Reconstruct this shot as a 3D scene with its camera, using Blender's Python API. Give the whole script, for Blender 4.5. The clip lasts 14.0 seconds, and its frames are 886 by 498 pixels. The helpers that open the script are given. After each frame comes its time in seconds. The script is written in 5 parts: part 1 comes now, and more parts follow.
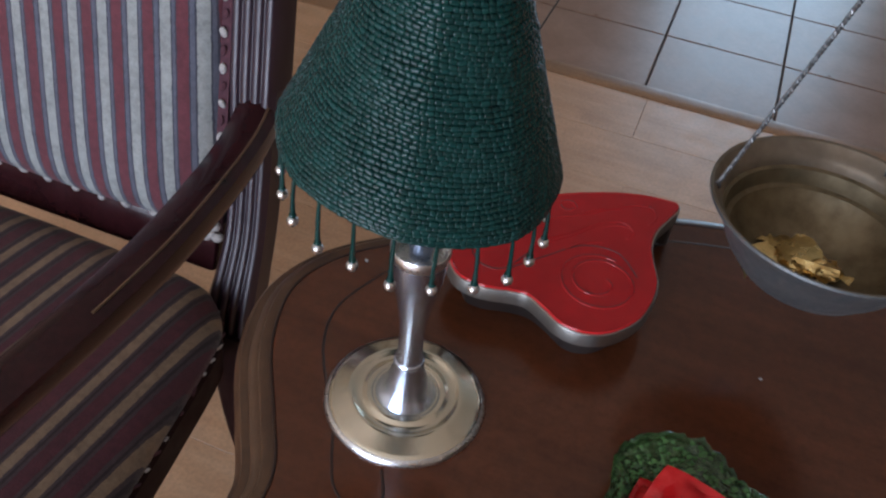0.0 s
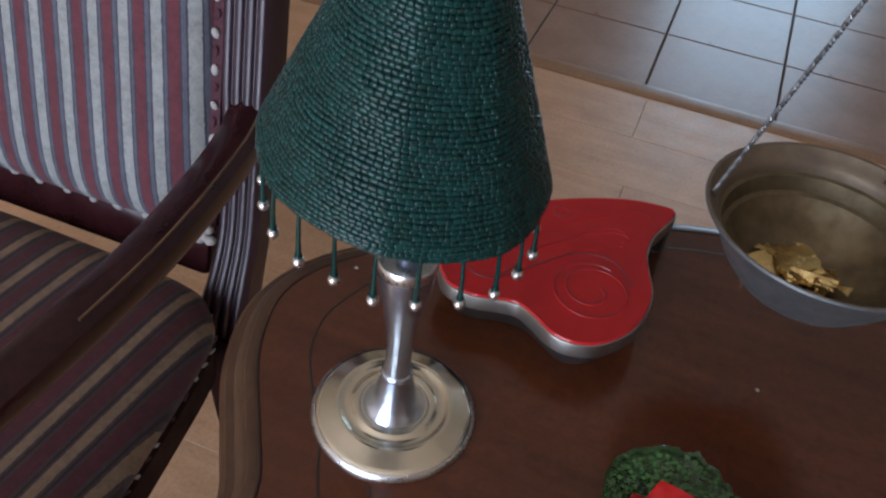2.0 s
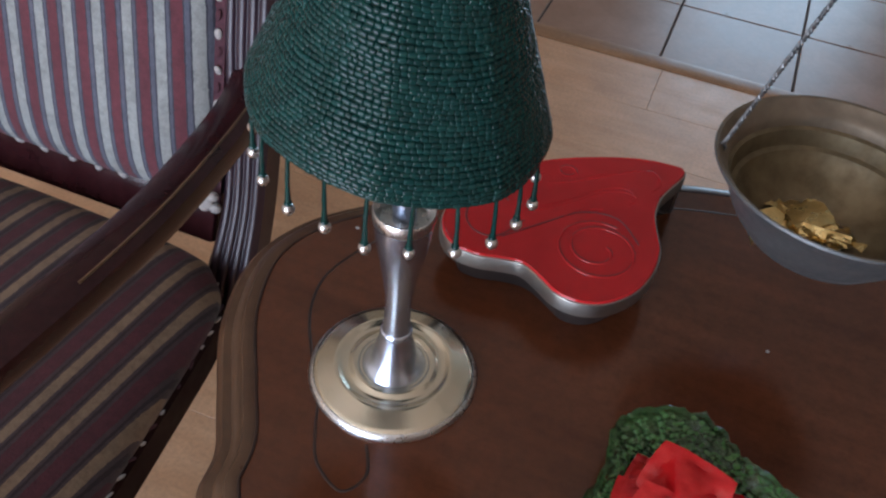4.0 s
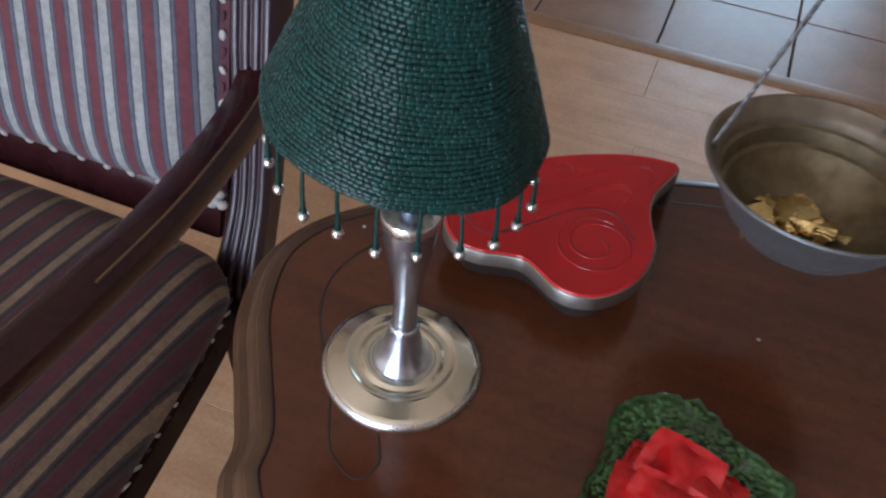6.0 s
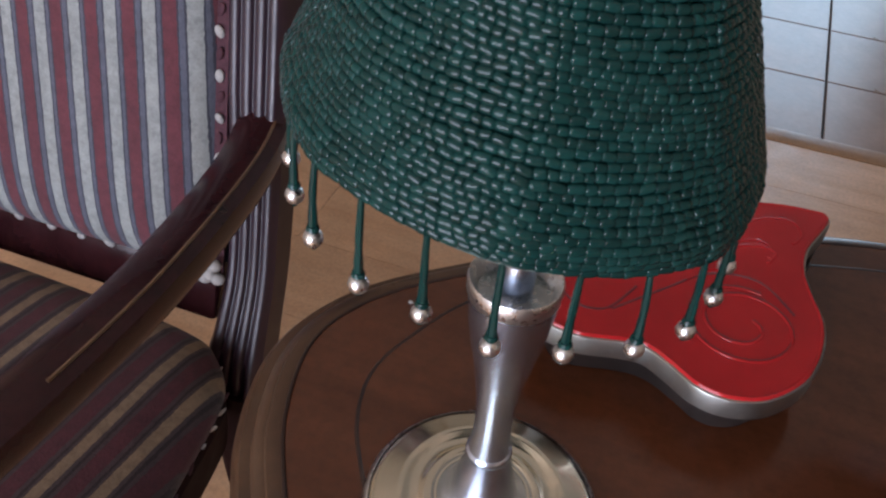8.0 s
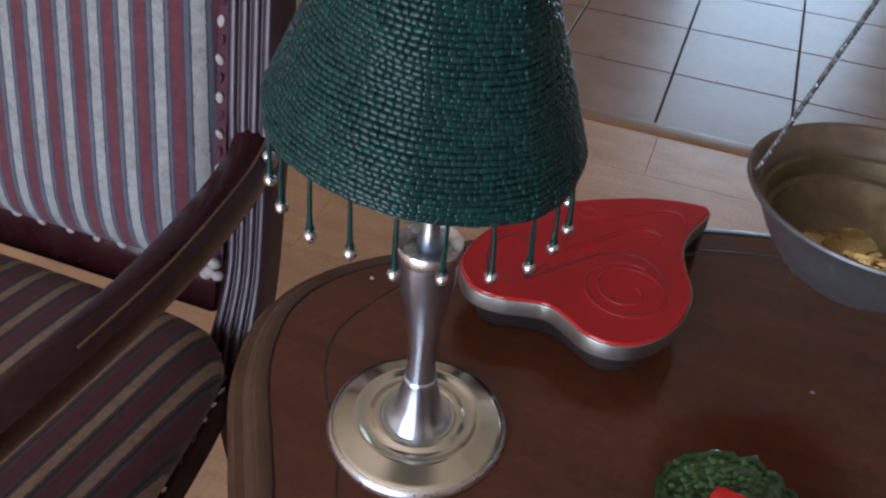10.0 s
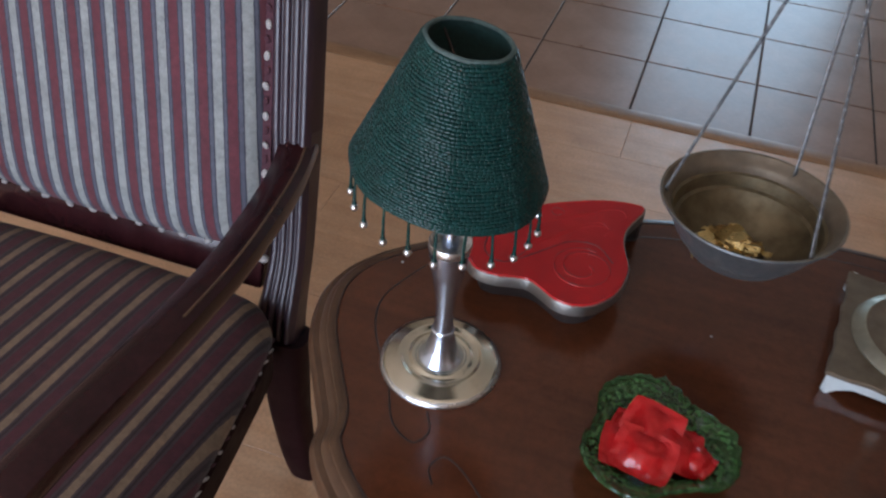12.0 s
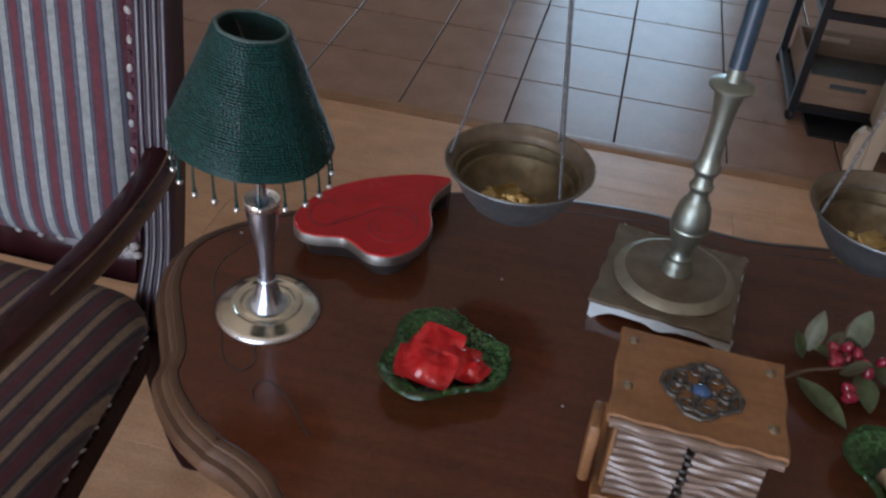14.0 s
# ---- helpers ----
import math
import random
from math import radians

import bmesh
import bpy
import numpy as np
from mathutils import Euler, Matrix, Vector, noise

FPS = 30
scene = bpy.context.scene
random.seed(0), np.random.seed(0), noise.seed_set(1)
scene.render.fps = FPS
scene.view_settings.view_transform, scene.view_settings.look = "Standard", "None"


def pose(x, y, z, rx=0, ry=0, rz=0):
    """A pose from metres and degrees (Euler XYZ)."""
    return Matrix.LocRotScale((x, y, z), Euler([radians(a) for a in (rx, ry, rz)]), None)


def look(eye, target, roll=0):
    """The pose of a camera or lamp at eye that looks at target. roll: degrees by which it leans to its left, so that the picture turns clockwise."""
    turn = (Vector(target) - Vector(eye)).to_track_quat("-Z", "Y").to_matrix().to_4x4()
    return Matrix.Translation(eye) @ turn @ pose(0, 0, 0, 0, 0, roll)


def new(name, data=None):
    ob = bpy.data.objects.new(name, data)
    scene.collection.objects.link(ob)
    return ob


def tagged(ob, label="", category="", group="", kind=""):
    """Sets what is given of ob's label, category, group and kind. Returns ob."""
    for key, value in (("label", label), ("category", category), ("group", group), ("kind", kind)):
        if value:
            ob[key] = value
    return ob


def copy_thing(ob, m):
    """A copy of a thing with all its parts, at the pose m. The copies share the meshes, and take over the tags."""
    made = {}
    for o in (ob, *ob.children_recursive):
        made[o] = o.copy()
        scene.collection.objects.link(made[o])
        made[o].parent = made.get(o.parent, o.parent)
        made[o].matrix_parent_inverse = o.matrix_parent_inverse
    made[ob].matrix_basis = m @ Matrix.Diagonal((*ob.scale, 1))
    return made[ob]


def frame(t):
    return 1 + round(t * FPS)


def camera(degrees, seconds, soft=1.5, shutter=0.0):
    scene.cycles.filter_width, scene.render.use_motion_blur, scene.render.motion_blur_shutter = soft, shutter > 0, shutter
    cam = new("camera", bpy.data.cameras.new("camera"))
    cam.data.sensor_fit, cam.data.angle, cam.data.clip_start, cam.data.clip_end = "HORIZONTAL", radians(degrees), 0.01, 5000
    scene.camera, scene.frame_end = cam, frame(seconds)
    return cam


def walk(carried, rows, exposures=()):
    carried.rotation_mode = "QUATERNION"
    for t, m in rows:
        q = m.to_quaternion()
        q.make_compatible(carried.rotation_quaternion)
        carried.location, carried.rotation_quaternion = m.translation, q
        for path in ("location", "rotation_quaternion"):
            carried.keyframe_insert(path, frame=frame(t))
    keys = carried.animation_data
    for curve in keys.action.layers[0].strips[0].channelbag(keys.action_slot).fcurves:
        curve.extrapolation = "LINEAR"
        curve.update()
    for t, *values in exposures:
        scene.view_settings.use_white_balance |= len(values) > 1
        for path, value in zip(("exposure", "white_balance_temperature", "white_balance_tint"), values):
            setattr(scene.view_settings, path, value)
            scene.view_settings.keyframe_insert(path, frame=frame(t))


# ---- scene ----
cam = camera(53.7, 14.0, 2.3, 0.5)
PATH = [
    (0, (0.049, 0.098, 1.158), (-0.36, 1.522, -0.186), 7.5),
    (0.5, (0.05, 0.097, 1.158), (-0.362, 1.515, -0.192), 7.4),
    (1, (0.054, 0.099, 1.153), (-0.357, 1.517, -0.195), 7.4),
    (1.5, (0.055, 0.102, 1.155), (-0.354, 1.522, -0.193), 7.5),
    (2, (0.051, 0.113, 1.156), (-0.359, 1.532, -0.193), 7.5),
    (2.5, (0.044, 0.132, 1.147), (-0.372, 1.547, -0.204), 7.4),
    (3, (0.053, 0.133, 1.121), (-0.357, 1.536, -0.244), 7.6),
    (3.2, (0.054, 0.132, 1.121), (-0.365, 1.529, -0.248), 7.4),
    (5.5, (0.074, 0.089, 1.183), (-0.346, 1.444, -0.227), 6.0),
    (6, (0.061, 0.104, 1.16), (-0.357, 1.461, -0.248), 5.9),
    (6.5, (0.011, 0.183, 1.083), (-0.436, 1.61, -0.246), 5.5),
    (7, (-0.016, 0.212, 1.041), (-0.472, 1.671, -0.249), 5.1),
    (7.5, (-0.019, 0.207, 1.038), (-0.481, 1.668, -0.246), 5.1),
    (8, (-0.013, 0.204, 1.043), (-0.473, 1.671, -0.236), 5.0),
    (10.5, (0.059, 0.084, 1.136), (-0.414, 1.583, -0.1), 4.8),
    (11, (0.069, 0.049, 1.175), (-0.406, 1.552, -0.057), 5.5),
    (11.5, (0.079, 0.007, 1.208), (-0.393, 1.506, -0.029), 5.4),
    (12, (0.077, -0.047, 1.256), (-0.353, 1.416, -0.039), 4.5),
    (12.5, (0.084, -0.112, 1.292), (-0.272, 1.376, 0.003), 4.5),
    (13, (0.129, -0.119, 1.293), (-0.166, 1.399, 0.024), 5.4),
    (13.5, (0.171, -0.134, 1.302), (-0.111, 1.412, 0.066), 5.7),
    (14, (0.212, -0.159, 1.295), (-0.07, 1.397, 0.07), 5.5),
]
walk(cam, [(t, look(eye, target, roll)) for t, eye, target, roll in PATH], [(0, 0.0, 6550, 27), (3, 0.05, 6550, 27), (5.5, 0.28, 6550, 27), (6, 0.24, 6550, 27), (6.5, -0.1, 6550, 27), (7, 0.10, 6850, 31), (8, 0.14, 6850, 31), (10.5, -0.05, 6550, 28), (11, -0.1, 6550, 27), (12, 0.05, 6550, 27), (12.5, 0.10, 6550, 27), (13, -0.12, 6550, 27), (14, -0.15, 6550, 27)])

# ---- light ----
world = bpy.data.worlds.new("sky")
scene.world = world
world.use_nodes = True
wn = world.node_tree.nodes
sky = wn.new("ShaderNodeTexSky")
sky.sky_type = "NISHITA"
sky.sun_disc = False
sky.sun_elevation = radians(38)
sky.sun_rotation = radians(150)
world.node_tree.links.new(sky.outputs[0], wn["Background"].inputs[0])
wn["Background"].inputs[1].default_value = 0.05


def window_light(name, eye, target, w, h, watts, colour):
    la = bpy.data.lights.new(name, "AREA")
    la.shape, la.size, la.size_y, la.energy, la.color = "RECTANGLE", w, h, watts, colour
    ob = new(name, la)
    ob.matrix_world = look(eye, target)
    return ob


DAY = (0.66, 0.85, 1.0)
window_light("daylight_garden_door", (0.28, 5.52, 1.15), (0.28, 0, 1.1), 1.10, 1.8, 31, (0.46, 0.80, 1.0))
window_light("daylight_terrace_door", (-0.8, -2.72, 1.15), (-0.7, 2, 1.0), 2.1, 2.0, 138, DAY)

# ---- materials ----


def nodes_of(m):
    m.use_nodes = True
    nt = m.node_tree
    return nt, nt.nodes["Principled BSDF"]


def link(nt, a, b):
    nt.links.new(a, b)


def coords(nt, scale=(1, 1, 1), rot=(0, 0, 0), kind="Object"):
    tc = nt.nodes.new("ShaderNodeTexCoord")
    mp = nt.nodes.new("ShaderNodeMapping")
    mp.inputs["Scale"].default_value = scale
    mp.inputs["Rotation"].default_value = [radians(a) for a in rot]
    link(nt, tc.outputs[kind], mp.inputs[0])
    return mp.outputs[0]


def noise_tex(nt, vec, scale, detail=4, rough=0.55):
    n = nt.nodes.new("ShaderNodeTexNoise")
    n.inputs["Scale"].default_value = scale
    n.inputs["Detail"].default_value = detail
    n.inputs["Roughness"].default_value = rough
    link(nt, vec, n.inputs["Vector"])
    return n.outputs["Fac"]


def ramp(nt, fac, stops, constant=False):
    r = nt.nodes.new("ShaderNodeValToRGB")
    if constant:
        r.color_ramp.interpolation = "CONSTANT"
    el = r.color_ramp.elements
    while len(el) < len(stops):
        el.new(0.5)
    for e, (p, c) in zip(el, stops):
        e.position, e.color = p, (*c, 1) if len(c) == 3 else c
    link(nt, fac, r.inputs[0])
    return r.outputs[0]


def grey(v):
    return (v, v, v)


def mix(nt, fac, a, b, kind="MIX"):
    m = nt.nodes.new("ShaderNodeMix")
    m.data_type, m.blend_type = "RGBA", kind
    for sock, v in ((m.inputs[0], fac), (m.inputs[6], a), (m.inputs[7], b)):
        if isinstance(v, (int, float)):
            sock.default_value = v
        elif isinstance(v, tuple):
            sock.default_value = (*v, 1)
        else:
            link(nt, v, sock)
    return m.outputs[2]


def math_node(nt, op, a, b=0.0):
    m = nt.nodes.new("ShaderNodeMath")
    m.operation = op
    for sock, v in ((m.inputs[0], a), (m.inputs[1], b)):
        if isinstance(v, (int, float)):
            sock.default_value = v
        else:
            link(nt, v, sock)
    return m.outputs[0]


def bump(nt, bsdf, height, strength, distance):
    b = nt.nodes.new("ShaderNodeBump")
    b.inputs["Strength"].default_value = strength
    b.inputs["Distance"].default_value = distance
    link(nt, height, b.inputs["Height"])
    link(nt, b.outputs[0], bsdf.inputs["Normal"])


def wood(name, dark, light, rough, grain=(3, 60, 60), rot=(0, 0, 0), coat=0.0, scratch=0.15, random_piece=False):
    m = bpy.data.materials.new(name)
    nt, b = nodes_of(m)
    v = coords(nt, grain, rot)
    if random_piece:
        oi = nt.nodes.new("ShaderNodeObjectInfo")
        add = nt.nodes.new("ShaderNodeVectorMath")
        add.operation = "ADD"
        cmb = nt.nodes.new("ShaderNodeCombineXYZ")
        link(nt, math_node(nt, "MULTIPLY", oi.outputs["Random"], 37.0), cmb.inputs[0])
        link(nt, math_node(nt, "MULTIPLY", oi.outputs["Random"], 91.0), cmb.inputs[1])
        link(nt, v, add.inputs[0])
        link(nt, cmb.outputs[0], add.inputs[1])
        v = add.outputs[0]
    g = noise_tex(nt, v, 1.0, 7, 0.62)
    blot = noise_tex(nt, coords(nt, (1, 1, 1)), 9, 3)
    col = ramp(nt, g, [(0.28, dark), (0.72, light)])
    col = mix(nt, 0.35, col, ramp(nt, blot, [(0.3, grey(0.45)), (0.7, grey(1.0))]), "MULTIPLY")
    mottle = noise_tex(nt, coords(nt, (1, 1, 1)), 150, 6, 0.7)
    col = mix(nt, 0.4, col, ramp(nt, mottle, [(0.36, grey(0.55)), (0.58, grey(1.0))]), "MULTIPLY")
    if random_piece:
        col = mix(nt, 0.35, col, ramp(nt, oi.outputs["Random"], [(0, grey(0.62)), (1, grey(1.0))]), "MULTIPLY")
    link(nt, col, b.inputs["Base Color"])
    rg = noise_tex(nt, coords(nt, (1, 1, 1)), 23, 5)
    link(nt, ramp(nt, rg, [(0.3, grey(max(rough - 0.07, 0.03))), (0.75, grey(rough + scratch))]), b.inputs["Roughness"])
    b.inputs["Coat Weight"].default_value = coat
    b.inputs["Coat Roughness"].default_value = 0.12
    bump(nt, b, g, 0.12, 0.0006)
    return m


def metal(name, base, stain, rough, metallic=1.0, scale=40, bumps=0.05):
    m = bpy.data.materials.new(name)
    nt, b = nodes_of(m)
    n1 = noise_tex(nt, coords(nt), scale, 6, 0.6)
    n2 = noise_tex(nt, coords(nt), scale * 6, 3)
    link(nt, ramp(nt, n1, [(0.35, base), (0.72, stain)]), b.inputs["Base Color"])
    b.inputs["Metallic"].default_value = metallic
    link(nt, ramp(nt, n1, [(0.3, grey(rough)), (0.8, grey(min(rough * 1.7 + 0.05, 1)))]), b.inputs["Roughness"])
    bump(nt, b, n2, bumps, 0.0005)
    return m


def plain(name, base, rough, spread=0.25, scale=60, metallic=0.0, bumps=0.1, coat=0.0):
    m = bpy.data.materials.new(name)
    nt, b = nodes_of(m)
    n1 = noise_tex(nt, coords(nt), scale, 5)
    lo = tuple(c * (1 - spread) for c in base)
    hi = tuple(min(c * (1 + spread), 1) for c in base)
    link(nt, ramp(nt, n1, [(0.3, lo), (0.7, hi)]), b.inputs["Base Color"])
    b.inputs["Roughness"].default_value = rough
    b.inputs["Metallic"].default_value = metallic
    b.inputs["Coat Weight"].default_value = coat
    bump(nt, b, n1, bumps, 0.001)
    return m


def stripes(name, x0, pitch, stops, rough, skew=0.0, sheen=0.3, slant=0.0):
    """Woven stripes running along y and z, laid out across x; skew slants them with y."""
    m = bpy.data.materials.new(name)
    nt, b = nodes_of(m)
    tc = nt.nodes.new("ShaderNodeTexCoord")
    sep = nt.nodes.new("ShaderNodeSeparateXYZ")
    link(nt, tc.outputs["Object"], sep.inputs[0])
    wob = noise_tex(nt, coords(nt), 190, 3)
    x = math_node(nt, "ADD", sep.outputs[0], math_node(nt, "MULTIPLY", sep.outputs[1], skew))
    x = math_node(nt, "ADD", x, math_node(nt, "MULTIPLY", math_node(nt, "SUBTRACT", sep.outputs[2], 0.72), slant))
    x = math_node(nt, "ADD", x, math_node(nt, "MULTIPLY", wob, 0.0022))
    f = math_node(nt, "FRACT", math_node(nt, "DIVIDE", math_node(nt, "SUBTRACT", x, x0 - 5 * pitch), pitch))
    col = ramp(nt, f, stops, True)
    fuzz = noise_tex(nt, coords(nt), 420, 4)
    big = noise_tex(nt, coords(nt), 28, 4)
    col = mix(nt, 0.5, col, ramp(nt, fuzz, [(0.3, grey(0.6)), (0.7, grey(1.0))]), "MULTIPLY")
    col = mix(nt, 0.4, col, ramp(nt, big, [(0.3, grey(0.55)), (0.65, grey(1.0))]), "MULTIPLY")
    crush = noise_tex(nt, coords(nt), 110, 5, 0.65)
    col = mix(nt, 0.45, col, ramp(nt, crush, [(0.36, grey(0.5)), (0.6, grey(1.0))]), "MULTIPLY")
    link(nt, col, b.inputs["Base Color"])
    b.inputs["Roughness"].default_value = rough
    b.inputs["Sheen Weight"].default_value = sheen
    bump(nt, b, fuzz, 0.35, 0.0015)
    return m


def glass(name, colour, rough, transmission=0.85, scale=90, bumps=0.3):
    m = bpy.data.materials.new(name)
    nt, b = nodes_of(m)
    n1 = noise_tex(nt, coords(nt), scale, 3)
    link(nt, ramp(nt, n1, [(0.3, tuple(c * 0.6 for c in colour)), (0.7, colour)]), b.inputs["Base Color"])
    b.inputs["Roughness"].default_value = rough
    b.inputs["Transmission Weight"].default_value = transmission
    b.inputs["IOR"].default_value = 1.48
    bump(nt, b, n1, bumps, 0.002)
    return m


M_TABLE = wood("mahogany_tabletop", (0.086, 0.0245, 0.0105), (0.142, 0.043, 0.0185), 0.18, (5, 45, 45), (0, 0, 47), 0.0, 0.07)
M_EDGE = wood("worn_mahogany_moulding", (0.052, 0.022, 0.011), (0.118, 0.058, 0.028), 0.34, (18, 18, 18), (0, 0, 47), 0.0)
M_TABLE.node_tree.nodes["Principled BSDF"].inputs["Specular IOR Level"].default_value = 0.52
M_INLAY = plain("dark_inlay_string", (0.028, 0.012, 0.008), 0.4)
M_CHAIR = wood("dark_lacquered_mahogany", (0.024, 0.0062, 0.0070), (0.047, 0.0122, 0.0142), 0.18, (20, 20, 4), coat=0.0, scratch=0.08)
M_CHAIR.node_tree.nodes["Principled BSDF"].inputs["Specular IOR Level"].default_value = 0.32
M_POST = wood("sheeny_dark_mahogany", (0.015, 0.0048, 0.0100), (0.029, 0.0098, 0.0200), 0.40, (20, 20, 4), scratch=0.1)
M_POST.node_tree.nodes["Principled BSDF"].inputs["Specular IOR Level"].default_value = 0.7
M_RAIL = wood("dull_dark_mahogany", (0.012, 0.0032, 0.0042), (0.024, 0.0062, 0.0080), 0.55, (20, 20, 4))
M_RAIL.node_tree.nodes["Principled BSDF"].inputs["Specular IOR Level"].default_value = 0.08
M_GOLDLINE = plain("pale_edge_wood", (0.14, 0.075, 0.04), 0.35)
# back and seat are one fabric; this copy is toned as lit
M_BACK = stripes("lit_striped_chenille", -0.7710, 0.0368, [
    (0.0, (0.315, 0.330, 0.315)), (0.31, (0.042, 0.044, 0.062)), (0.35, (0.100, 0.106, 0.140)), (0.43, (0.046, 0.042, 0.060)),
    (0.47, (0.140, 0.028, 0.038)), (0.79, (0.046, 0.042, 0.060)), (0.83, (0.100, 0.106, 0.140)), (0.95, (0.042, 0.044, 0.062))], 0.85, sheen=0.15, slant=0.085)
# the same fabric, darker and warmer for the shade on the seat
M_SEAT = stripes("shaded_striped_chenille", -0.5782, 0.041, [
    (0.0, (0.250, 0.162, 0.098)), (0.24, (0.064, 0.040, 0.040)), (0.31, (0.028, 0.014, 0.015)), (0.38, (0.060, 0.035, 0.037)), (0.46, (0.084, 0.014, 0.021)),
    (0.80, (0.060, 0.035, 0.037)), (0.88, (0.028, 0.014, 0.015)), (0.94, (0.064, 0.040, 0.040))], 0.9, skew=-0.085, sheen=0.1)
M_GIMP = plain("cream_gimp_braid", (0.36, 0.335, 0.315), 0.85, 0.35, 300)
M_GIMP_RED = plain("maroon_gimp_braid", (0.065, 0.018, 0.026), 0.85, 0.35, 300)
M_STEEL = metal("brushed_nickel", (0.64, 0.74, 0.90), (0.56, 0.65, 0.80), 0.20, scale=55)
M_BRASSY = metal("warm_polished_nickel", (0.80, 0.745, 0.61), (0.72, 0.665, 0.52), 0.18, scale=45)
for spun in (M_STEEL, M_BRASSY):
    nt = spun.node_tree
    b = nt.nodes["Principled BSDF"]
    tangent = nt.nodes.new("ShaderNodeTangent")
    tangent.direction_type, tangent.axis = "RADIAL", "Z"
    link(nt, tangent.outputs[0], b.inputs["Tangent"])
    for socket in ("Roughness", "Normal"):
        nt.links.remove(b.inputs[socket].links[0])
    b.inputs["Roughness"].default_value = 0.18 if spun is M_BRASSY else 0.26
    b.inputs["Anisotropic"].default_value = 0.4
    b.inputs["Anisotropic Rotation"].default_value = 0.25
M_PEARL = metal("silver_bead", (0.75, 0.75, 0.74), (0.55, 0.55, 0.54), 0.22, scale=400)
M_BEAD = bpy.data.materials.new("green_glass_bead")
nt, b = nodes_of(M_BEAD)
geo = nt.nodes.new("ShaderNodeNewGeometry")
info = nt.nodes.new("ShaderNodeObjectInfo")
rnd = math_node(nt, "FRACT", math_node(nt, "ADD", geo.outputs["Random Per Island"], info.outputs["Random"]))
link(nt, ramp(nt, rnd, [(0.0, (0.003, 0.024, 0.021)), (0.6, (0.0035, 0.032, 0.028)), (1.0, (0.005, 0.042, 0.037))]), b.inputs["Base Color"])
link(nt, ramp(nt, rnd, [(0.0, grey(0.04)), (1.0, grey(0.14))]), b.inputs["Roughness"])
b.inputs["IOR"].default_value = 1.5
b.inputs["Specular IOR Level"].default_value = 0.25
M_LINING = plain("dark_green_shade_cloth", (0.006, 0.040, 0.035), 0.8, 0.3, 300)
M_BINDING = plain("grey_green_binding_tape", (0.060, 0.095, 0.085), 0.75, 0.3, 300)
M_RED_TIN = plain("red_lacquered_tin", (0.46, 0.015, 0.017), 0.15, 0.12, 30, bumps=0.02)
M_RED_TIN.node_tree.nodes["Principled BSDF"].inputs["Specular IOR Level"].default_value = 0.3
M_RED_RIDGE = plain("glossy_red_emboss", (0.50, 0.04, 0.035), 0.10, 0.1, 60, metallic=0.4, coat=0.6)
# darker red that draws the shaded side of the lid's embossing
M_RED_SHADE = plain("emboss_shade_red", (0.15, 0.008, 0.012), 0.4)
# dark base colour holds the shade and table reflection on the tin's body
M_TIN_DARK = plain("shade_toned_tin", (0.030, 0.022, 0.020), 0.28, 0.3, 60)
M_TIN = metal("bare_tin", (0.40, 0.39, 0.36), (0.32, 0.30, 0.27), 0.30, scale=60)
M_BRONZE = metal("aged_bronze", (0.225, 0.178, 0.110), (0.150, 0.115, 0.068), 0.42, 0.9, 55, 0.15)
M_BRONZE_OUT = metal("patinated_bronze", (0.24, 0.255, 0.255), (0.15, 0.158, 0.162), 0.36, 0.85, 60, 0.15)
M_BRASS_OLD = metal("dull_brass", (0.36, 0.39, 0.33), (0.25, 0.27, 0.225), 0.34, 0.95, 50, 0.1)
M_PLATE = metal("brown_brass_plate", (0.23, 0.180, 0.130), (0.175, 0.135, 0.096), 0.48, 0.8, 40, 0.1)
# lighter than the plate: the foot rim's highlights are in this colour
M_RIM = metal("highlit_brown_brass", (0.38, 0.36, 0.28), (0.28, 0.26, 0.20), 0.36, 0.85, 50)
# near-white base colour carries the light that the apron reflects
M_APRON = metal("reflection_bright_brass", (0.76, 0.82, 0.81), (0.60, 0.65, 0.64), 0.36, 0.40, 50)
M_BLUE = plain("blue_black_painted_metal", (0.020, 0.040, 0.060), 0.35, 0.3, 80)
M_CHAIN = metal("grey_chain_steel", (0.22, 0.22, 0.22), (0.12, 0.12, 0.12), 0.4, 0.9, 200)
M_GOLD = metal("gold_foil", (0.80, 0.60, 0.27), (0.56, 0.38, 0.14), 0.22, 1.0, 160, 0.4)
M_INK = plain("brown_print", (0.06, 0.03, 0.015), 0.5)
M_GREEN_GLASS = glass("moulded_green_glass", (0.085, 0.25, 0.066), 0.03, 0.8, 200, 0.5)
M_GREEN_RELIEF = glass("green_glass_pebbles", (0.070, 0.20, 0.055), 0.07, 0.35, 200, 0.3)
M_GREEN_RELIEF.node_tree.nodes["Principled BSDF"].inputs["Specular IOR Level"].default_value = 0.9
M_RED_WRAP = bpy.data.materials.new("red_cellophane")
nt, b = nodes_of(M_RED_WRAP)
n1 = noise_tex(nt, coords(nt), 120, 3)
link(nt, ramp(nt, n1, [(0.3, (0.50, 0.008, 0.009)), (0.7, (0.66, 0.022, 0.020))]), b.inputs["Base Color"])
b.inputs["Roughness"].default_value = 0.05
b.inputs["Transmission Weight"].default_value = 0.25
b.inputs["Specular IOR Level"].default_value = 0.35
n2 = noise_tex(nt, coords(nt), 90, 3)
bump(nt, b, n2, 0.12, 0.002)
M_BOX = wood("orange_brown_wood", (0.24, 0.102, 0.038), (0.37, 0.170, 0.066), 0.46, (8, 70, 70), scratch=0.1)
